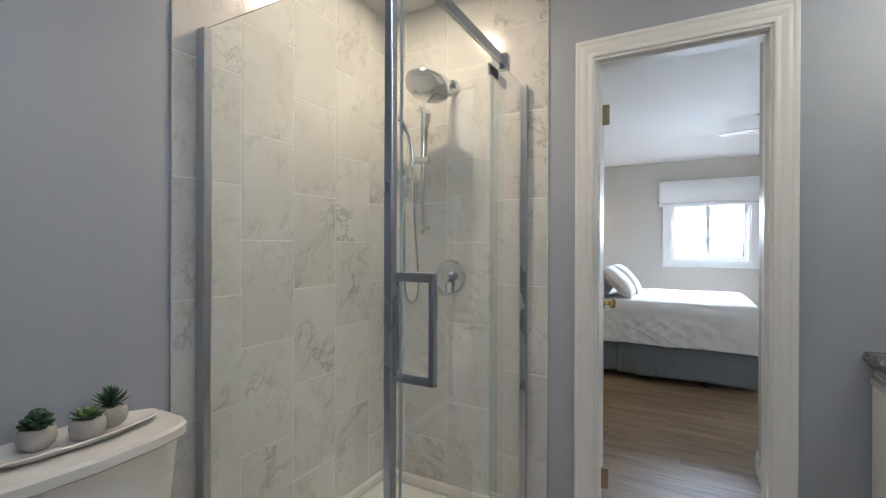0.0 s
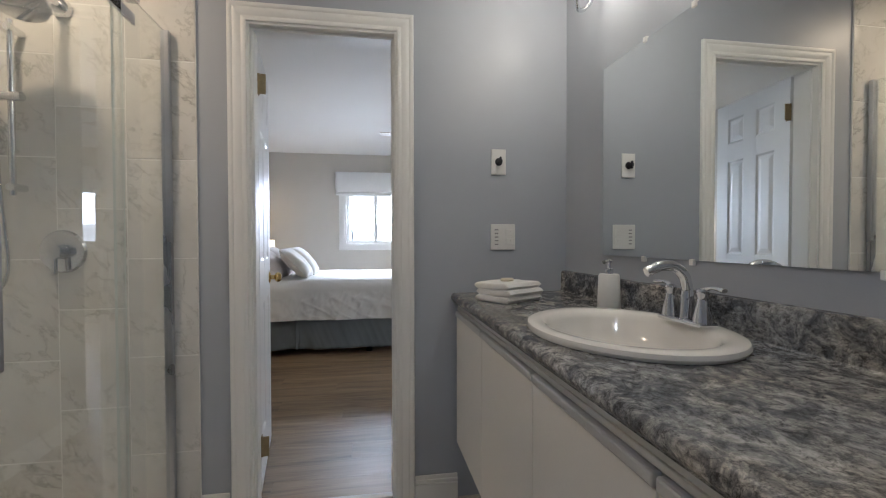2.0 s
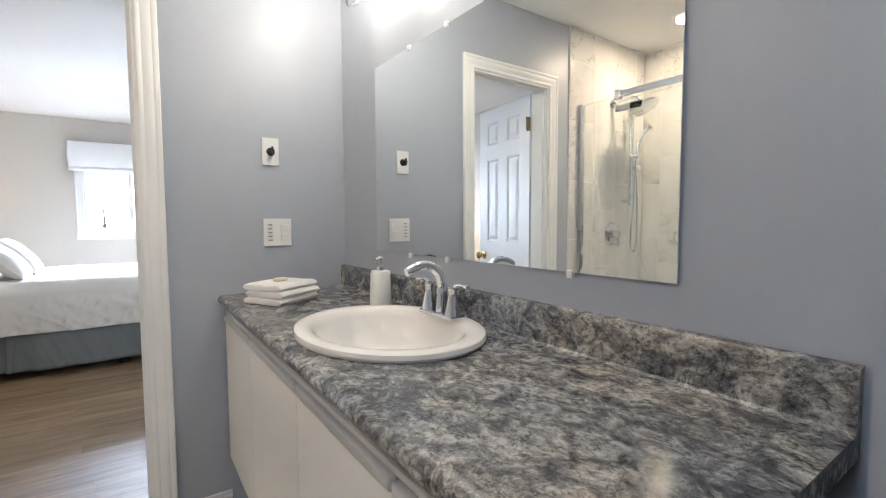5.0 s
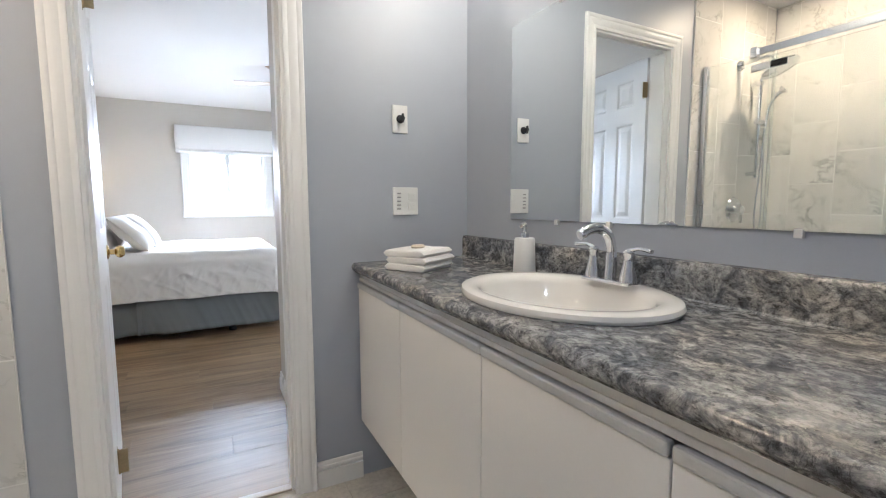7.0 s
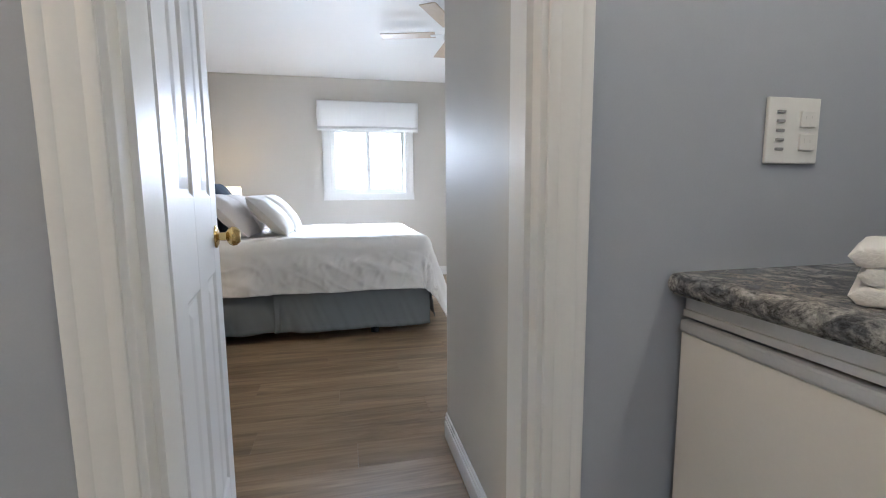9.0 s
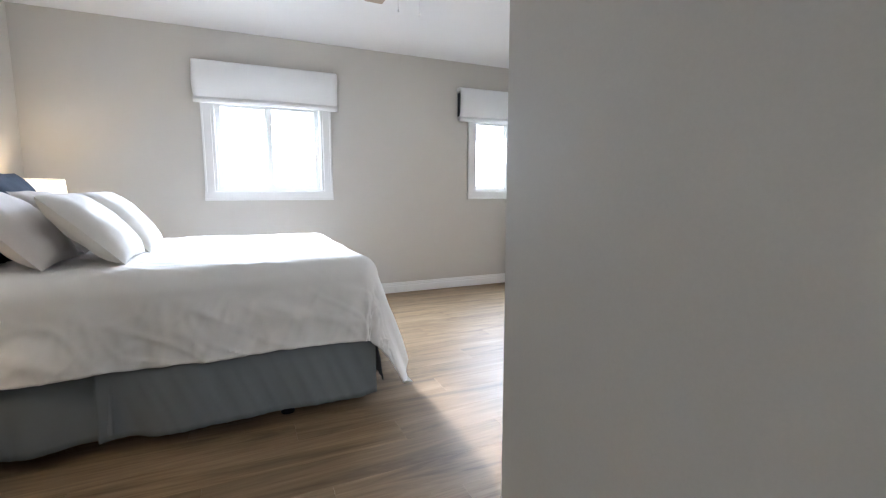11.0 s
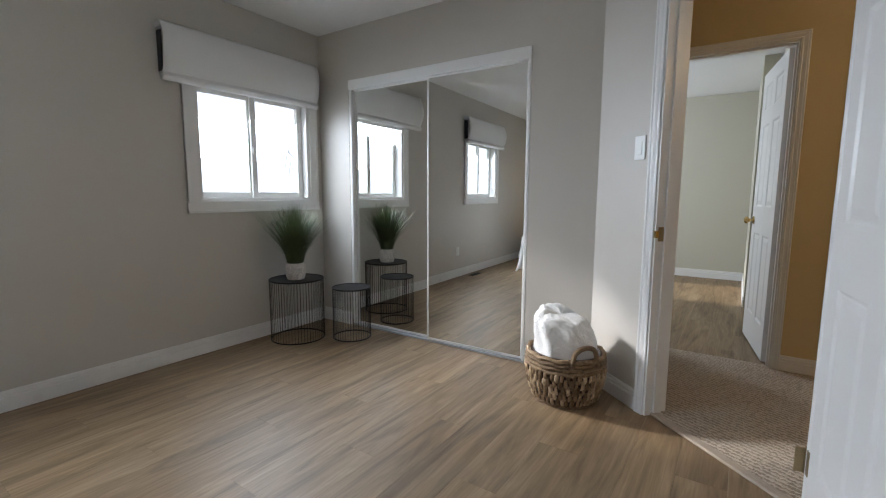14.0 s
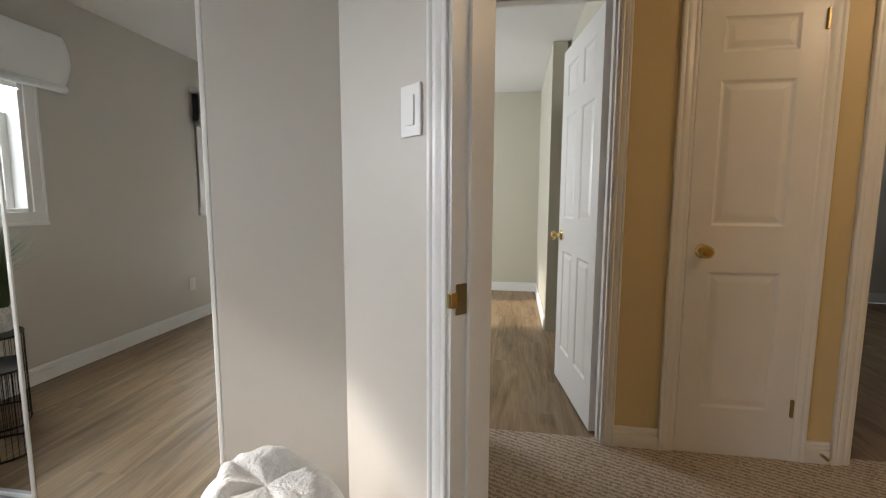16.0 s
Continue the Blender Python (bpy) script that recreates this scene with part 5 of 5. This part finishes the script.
def succulent(x, y, style, label):
    e = thing("potted_succulent", pose(x, y, 0.768), label, "succulent", "potted succulents")
    part("pot", lathe([(0, 0), (0.022, 0), (0.033, 0.010), (0.0375, 0.025), (0.036, 0.04), (0.031, 0.049), (0.027, 0.049), (0.028, 0.042), (0, 0.042)], 28), "pot", e, "round grey concrete pot", True)
    part("gravel", lathe([(0, 0.046), (0.015, 0.0465), (0.028, 0.043)], 20), "gravel", e)
    r_ = random.Random(style)
    n = (26, 22, 44)[style]
    for k in range(n):
        a, f = k * 2.399963, k / n
        tilt = (0.25 + 1.0 * (1 - f)) if style < 2 else (0.15 + 0.95 * (1 - f))
        ln = (0.032, 0.036, 0.046)[style] * (0.75 + 0.4 * (1 - f)) * r_.uniform(0.85, 1.1)
        wd = (0.0105, 0.008, 0.0036)[style]
        dv = Vector((math.sin(tilt) * math.cos(a), math.sin(tilt) * math.sin(a), math.cos(tilt)))
        p0 = Vector((0.006 * (1 - f) * math.cos(a), 0.006 * (1 - f) * math.sin(a), 0.047 + 0.02 * f * (style != 1)))
        pts = [p0 + dv * ln * q for q in (0, 0.35, 0.7, 0.92, 1.0)]
        rs = [wd * q for q in ((0.45, 0.75, 1.0, 0.7, 0.1) if style == 0 else (0.7, 1.0, 0.75, 0.35, 0.05))]
        part("leaf", tube(pts, rs, 6, None, 0.55), "leaf2" if style == 1 and k > 8 else "leaf", e, "", True)
    return e


succulent(-1.025, 0.752, 0, "dark green rosette succulent in a concrete pot")
succulent(-0.992, 0.838, 1, "pale green succulent in a concrete pot")
succulent(-1.030, 0.905, 2, "spiky green succulent in a concrete pot")

# ---- vanity ----
VX, VY0, VY1 = 0.805, 0.44, 2.205
van = thing("vanity_cabinet", pose(0, 0, 0), "wall-hung white vanity cabinet with a grey finger rail", "vanity")
bm = bmesh.new()
prof = [(VX + 0.018, 0.75), (1.31, 0.75), (1.31, 0.02), (1.02, 0.02), (1.02, 0.12), (VX + 0.018, 0.245)]
rings = [[bm.verts.new((x, y, z)) for x, z in prof] for y in (VY0, VY1)]
bm.faces.new(rings[0])
bm.faces.new(rings[1][::-1])
for i in range(6):
    j = (i + 1) % 6
    bm.faces.new((rings[0][i], rings[0][j], rings[1][j], rings[1][i]))
part("carcass", bm, "cabinet", van)
seams = [2.203, 1.765, 1.287, 0.83, 0.442]
for a, b in zip(seams[1:], seams):
    d = part("cabinet_door", box(VX, a + 0.0015, 0.25, VX + 0.017, b - 0.0015, 0.802, 0.002), "cabinet", van)
    part("finger_pull", box(VX - 0.006, a + 0.0025, 0.803, VX + 0.012, b - 0.0025, 0.826, 0.005), "rail", d, "satin grey finger pull")
part("top_rail", box(VX + 0.004, VY0, 0.829, VX + 0.03, VY1, 0.842, 0.002), "rail", van)
part("shadow_board", box(VX + 0.008, VY0, 0.842, VX + 0.03, VY1, 0.868, 0.001), "rail", van)

ct = thing("countertop", pose(0, 0, 0), "grey and cream stone-look laminate countertop", "countertop")
bm = bmesh.new()
cp = [(1.314, 0.868), (0.792, 0.868)] + [(0.80 - 0.018 * math.cos(a) , 0.887 + 0.018 * math.sin(a)) for a in [-1.2 + 0.4 * i for i in range(7)]] + [(0.815, 0.905), (1.285, 0.905), (1.291, 0.909), (1.293, 0.917), (1.293, 0.985), (1.298, 0.995), (1.314, 0.997)]
SY, SXC = 1.315, 1.055
ys = (VY0, SY - 0.32, SY + 0.32, 2.213)
flat = next(i for i, p in enumerate(cp) if p == (0.815, 0.905))
splash_from = flat + 1
deck = cp[:flat + 2] + [(1.314, 0.905)]
rings = [[bm.verts.new((x, y, z)) for x, z in deck] for y in ys]
bm.faces.new(rings[0])
bm.faces.new(rings[-1][::-1])
for k in range(3):
    for i in range(len(deck)):
        j = (i + 1) % len(deck)
        if not (k == 1 and i in (0, flat)):
            bm.faces.new((rings[k][i], rings[k][j], rings[k + 1][j], rings[k + 1][i]))
hx0, hx1 = 0.815, 1.285
angs = sorted([2 * math.pi * i / 48 for i in range(48)] + [math.atan2(sy * 0.32, ex - SXC) % (2 * math.pi) for sy in (-1, 1) for ex in (hx0, hx1)])
outer, inner, low = [], [], []
for a_ in angs:
    c, s_ = math.cos(a_), math.sin(a_)
    k = min(((hx1 if c > 0 else hx0) - SXC) / c if abs(c) > 1e-6 else 9, (0.32 if s_ > 0 else -0.32) / s_ if abs(s_) > 1e-6 else 9)
    outer.append(bm.verts.new((SXC + k * c, SY + k * s_, 0.905)))
    inner.append(bm.verts.new((SXC + 0.215 * c, SY + 0.275 * s_, 0.905)))
    low.append(bm.verts.new((SXC + 0.215 * c, SY + 0.275 * s_, 0.868)))
for i in range(len(angs)):
    j = (i + 1) % len(angs)
    bm.faces.new((outer[i], outer[j], inner[j], inner[i]))
    bm.faces.new((inner[i], inner[j], low[j], low[i]))
part("worktop", bm, "stone", ct, "", True)
bm = bmesh.new()
cp2 = [(1.314, 0.9052)] + cp[splash_from:]
cp2[1] = (1.285, 0.9052)
rings = [[bm.verts.new((x, y, z)) for x, z in cp2] for y in (VY0, 2.213)]
bm.faces.new(rings[0])
bm.faces.new(rings[1][::-1])
for i in range(len(cp2)):
    j = (i + 1) % len(cp2)
    bm.faces.new((rings[0][i], rings[0][j], rings[1][j], rings[1][i]))
part("backsplash", bm, "stone", ct, "", True)

sk = thing("oval_sink", pose(1.055, 1.315, 0.905), "white oval drop-in sink", "sink")
part("basin", lathe([(0.86, -0.002), (1.0, 0.001), (1.012, 0.008), (1.0, 0.017), (0.96, 0.021), (0.86, 0.020), (0.80, 0.012), (0.775, -0.002), (0.72, -0.04), (0.6, -0.085), (0.4, -0.115), (0.12, -0.125), (0, -0.126)], 64, None, 0.228, 0.292), "china", sk, "", True)
part("drain", lathe([(0, -0.119), (0.022, -0.119), (0.026, -0.123)], 20), "chrome", sk, "chrome drain", True)

# basin deck and tap
tp = thing("basin_tap", pose(1.226, 1.315, 0.925), "chrome two-handle basin tap with a high spout", "tap")
part("base_plate", box(-0.026, -0.08, 0.0, 0.026, 0.08, 0.012, 0.005), "chrome", tp, "", True)
part("spout", tube(curve([(0, 0, 0.005), (0.004, 0, 0.07), (-0.006, 0, 0.118), (-0.035, 0, 0.143), (-0.072, 0, 0.145), (-0.112, 0, 0.130)], 7), [0.0165] * 8 + [0.0145] * 10 + [0.0135] * 8 + [0.0135] * 8 + [0.013, 0.012], 16, None, 0.85), "chrome", tp, "", True)
for s in (-1, 1):
    part("handle_base", lathe([(0, 0.006), (0.023, 0.006), (0.022, 0.02), (0.013, 0.062), (0.012, 0.075), (0.015, 0.08), (0.014, 0.09), (0, 0.093)], 20, None, 1, 1, (0, s * 0.058, 0)), "chrome", tp, "", True)
    part("lever", tube(curve([(0, s * 0.055, 0.088), (0.002, s * 0.085, 0.097), (0.0, s * 0.125, 0.094)], 5), [0.010, 0.009, 0.008, 0.007, 0.0065, 0.006, 0.006, 0.0065, 0.007, 0.008, 0.0075], 10, None, 0.7), "chrome", tp, "", True)

sd = thing("soap_dispenser", pose(1.215, 1.665, 0.905), "white ceramic soap dispenser with a chrome pump", "soap dispenser")
part("bottle", lathe([(0, 0), (0.036, 0), (0.0375, 0.004), (0.034, 0.112), (0.031, 0.118), (0, 0.12)], 32), "plastic", sd, "", True)
part("collar", lathe([(0, 0.119), (0.014, 0.119), (0.014, 0.134), (0.006, 0.138), (0.005, 0.158), (0, 0.158)], 16), "chrome", sd, "", True)
part("pump", tube(curve([(0.006, 0.004, 0.16), (-0.01, -0.008, 0.163), (-0.03, -0.02, 0.158)], 4), 0.0065, 8), "chrome", sd, "", True)

for i, (dx, dy, sz) in enumerate(((0, 0, 0.0), (0.004, -0.005, 0.4), (-0.002, 0.003, 0.8))):
    z0 = 0.905 + i * 0.0235

    def towel_fn(u_, v, z0=z0, i=i):
        a = v * 2 * math.pi
        c, s = math.cos(a), math.sin(a)
        x = 0.098 * math.copysign(abs(c) ** 0.16, c)
        zz = 0.0135 * math.copysign(abs(s) ** 0.38, s)
        y = -0.085 + 0.17 * u_
        edge = min(1, min(u_, 1 - u_) * 14) ** 0.4
        return (x * (1 + 0.02 * noise.noise((u_ * 4, i, v * 4))), y, 0.0125 + zz * edge + 0.0025 * noise.noise((x * 25, y * 25, i)))
    tw = grid(20, 40, towel_fn)
    ob = part("face_towel", tw, "towel", None, "", True)
    ob.matrix_world = pose(0.958 + dx, 1.945 + dy, z0, 0, 0, 32)
    tagged(ob, "folded white face towel in a stack", "towel", "stacked towels")
so = part("soap", lathe([(0, 0), (0.022, 0.0), (0.026, 0.005), (0.022, 0.011), (0, 0.012)], 28, None, 1.2, 0.9), "soap", None, "", True)
so.matrix_world = pose(0.952, 1.945, 0.9785, 0, 0, 32)
tagged(so, "round cream soap on the folded towels", "soap")

mi = thing("wall_mirror", pose(1.318, 0, 0), "frameless wall mirror above the vanity", "mirror")
part("pane", box(-0.008, 0.692, 1.078, -0.002, 1.878, 1.782, 0.001, None, 1), "mirror", mi)
for y in (0.93, 1.40, 1.62):
    for z in (1.075, 1.782):
        part("clip", box(-0.012, y - 0.008, z - 0.010, 0.0, y + 0.008, z + 0.008, 0.002), "plastic", mi, "clear plastic mirror clip")

vlt = thing("vanity_light", pose(1.318, 1.40, 2.12), "chrome vanity light bar with three lit glass shades", "light")
part("back_plate", box(-0.03, -0.5, -0.05, -0.001, 0.5, 0.05, 0.008), "chrome", vlt)
for y in (-0.4, 0, 0.4):
    part("arm", tube(curve([(-0.03, y + 0.07, 0), (-0.06, y + 0.09, -0.09), (-0.12, y + 0.06, -0.13), (-0.158, y, -0.06)], 6), 0.008, 10), "chrome", vlt, "", True)
    g_ = part("glass_shade", lathe([(0.03, -0.05), (0.045, -0.02), (0.055, 0.05), (0.062, 0.09)], 24, None, 1, 1, (-0.158, y, 0)), "bulb_glass", vlt, "lit frosted glass shade", True)
    g_.visible_shadow = False

# ---- trees beyond the windows ----


def bare_tree(x, y, h, seed):
    e = thing("bare_tree", pose(x, y, -3.1), "bare winter tree beyond the windows", "tree", "winter trees")
    r_ = random.Random(seed)
    tr = [(0, 0, 0), (0.05 * h * r_.uniform(-1, 1), 0, h * 0.3), (0.06 * h * r_.uniform(-1, 1), 0.1, h * 0.6), (0.05 * h * r_.uniform(-1, 1), 0, h)]
    cv = curve(tr, 6)
    part("trunk", tube(cv, [0.012 * h * (1 - 0.93 * i / (len(cv) - 1)) for i in range(len(cv))], 7), "bark", e, "", True)
    bm = bmesh.new()

    def branch(p, d, ln, rad, depth):
        q1 = p + d * ln * 0.5 + Vector((r_.uniform(-1, 1), r_.uniform(-1, 1), r_.uniform(0, 1))) * ln * 0.08
        q2 = p + d * ln + Vector((0, 0, ln * 0.12))
        tube([p, q1, q2], [rad, rad * 0.7, rad * 0.35], 4, bm)
        if depth:
            for k in range(4):
                f = r_.uniform(0.3, 1.0)
                o = p.lerp(q2, f)
                nd = (d + Vector((r_.uniform(-1, 1), r_.uniform(-1, 1), r_.uniform(-0.1, 0.9))) * 0.75).normalized()
                branch(o, nd, ln * r_.uniform(0.4, 0.62), rad * 0.45, depth - 1)
    for k in range(11):
        f = 0.35 + 0.6 * k / 11
        p = cv[int(f * (len(cv) - 1))]
        a = k * 2.4 + seed
        branch(p, Vector((math.cos(a), math.sin(a), 0.75)).normalized(), h * (0.34 - 0.2 * (f - 0.35)), 0.0035 * h, 2)
    part("branches", bm, "bark", e, "bare twigs")


for k, (x, y, h) in enumerate(((0.2, 33, 5.2), (9.2, 27, 5.4), (13.5, 31, 6.2), (6.2, 36, 5.4), (20, 26, 9.0), (-9, 34, 5.2), (17.5, 20, 8.5))):
    bare_tree(x, y, h, k + 3)


def conifer(x, y, h, seed):
    e = thing("conifer", pose(x, y, -3.1), "distant dark conifer beyond the windows", "tree", "distant conifers")
    part("trunk", tube([(0, 0, 0), (0, 0, h)], [0.12, 0.02], 7), "bark", e, "", True)
    r_ = random.Random(seed)
    bm = bmesh.new()
    for k in range(260):
        f = r_.random() ** 0.8
        a, rad = r_.uniform(0, 6.283), h * 0.22 * (1 - f) * r_.uniform(0.6, 1.1)
        p = Vector((0, 0, h * (0.12 + 0.88 * f)))
        q = p + Vector((rad * math.cos(a), rad * math.sin(a), -0.25 * rad))
        tube([p, p.lerp(q, 0.6), q], [0.03, 0.10 * (1.1 - f), 0.02], 4, bm, 0.5)
    part("crown", bm, "needles", e)


conifer(-1.2, 46, 5.9, 1)
conifer(4.2, 42, 5.6, 2)
conifer(-7, 52, 6.5, 3)

# ---- tiles of the shower walls and bathroom floor, planks of the bedroom ----
TW, TH = 0.2405, 0.386
tile_mesh = {}


def piece(name, sx, sy, sz, mt, parent, m, b=0.0015):
    """One tile or plank; alike sizes share their mesh."""
    key = (name, round(sx, 3), round(sy, 3), round(sz, 3), mt)
    if key not in tile_mesh:
        bm = box(0, 0, 0, sx, sy, sz)
        bmesh.ops.bevel(bm, geom=bm.edges[:], offset=b, segments=1, affect='EDGES')
        me = bpy.data.meshes.new(name)
        bmesh.ops.recalc_face_normals(bm, faces=bm.faces)
        bm.to_mesh(me)
        bm.free()
        me.materials.append(M[mt])
        tile_mesh[key] = me
    ob = new(name, tile_mesh[key])
    ob.parent = parent
    ob.matrix_basis = m
    return ob


def tile_wall(name, m, length, first, label):
    """Half-bond marble tiles; local x along the wall, local y depth towards the room."""
    e = thing(name, m, label, "tiled wall", kind="structure")
    part("grout_bed", box(0, 0, 0.05, length, 0.0085, CEIL - 0.002), "grout", e)
    edges = [0.0]
    x = first
    while x < length - 0.02:
        if x > 0.02:
            edges.append(x)
        x += TW
    edges.append(length)
    for c, (a, b) in enumerate(zip(edges, edges[1:])):
        z = 1.452 - 4 * TH - (TH / 2 if c % 2 else 0)
        while z < CEIL - 0.01:
            z0, z1 = max(z, 0.052), min(z + TH, CEIL - 0.003)
            if z1 - z0 > 0.02:
                piece("tile", b - a - 0.0026, 0.0095, z1 - z0 - 0.004, "marble", e, pose(a + 0.0013, 0, z0 + 0.002))
            z += TH
    return e


tile_wall("tiles_left", pose(-1.104, 2.203, 0, 0, 0, -90), 2.203 - 1.098, 2.203 - 2.067, "marble-look tiles on the shower side wall")
tile_wall("tiles_back", pose(-0.242, 2.214, 0, 0, 0, 180), 1.093 - 0.242, 0.258 - 0.001, "marble-look tiles on the shower back wall")
y = -1.3
while y < 2.26:
    x = -1.1
    while x < 1.3:
        piece("floor_tile", 0.302, min(0.302, 2.262 - y), 0.008, "floor_tile", floor_bath, pose(x + 0.0015, y + 0.0015, -0.008))
        x += 0.305
    y += 0.305
rg = random.Random(21)
y, row = 2.288, 0
while y < 7.19:
    x = -1.225 - (row * 0.43) % 1.21
    while x < 3.82:
        a, b = max(x, -1.225), min(x + 1.21, 3.85)
        if b - a > 0.02:
            piece("plank", b - a - 0.0005, min(0.181, 7.2 - y) - 0.0005, 0.012, "wood", floor_under, pose(a, y, -0.012), 0.0004)
        x += 1.21
    y += 0.181
    row += 1
y, row = 0.12, 0
while y < 7.0:
    if y < 2.9 or y > 3.75:
        x = 4.575 - (row * 0.43) % 1.21
        while x < 8.05:
            a, b = max(x, 4.575), min(x + 1.21, 8.06)
            if b - a > 0.02:
                piece("plank", b - a - 0.0005, 0.1805, 0.012, "wood", floor_far, pose(a, y, -0.012), 0.0004)
            x += 1.21
    y += 0.181
    row += 1
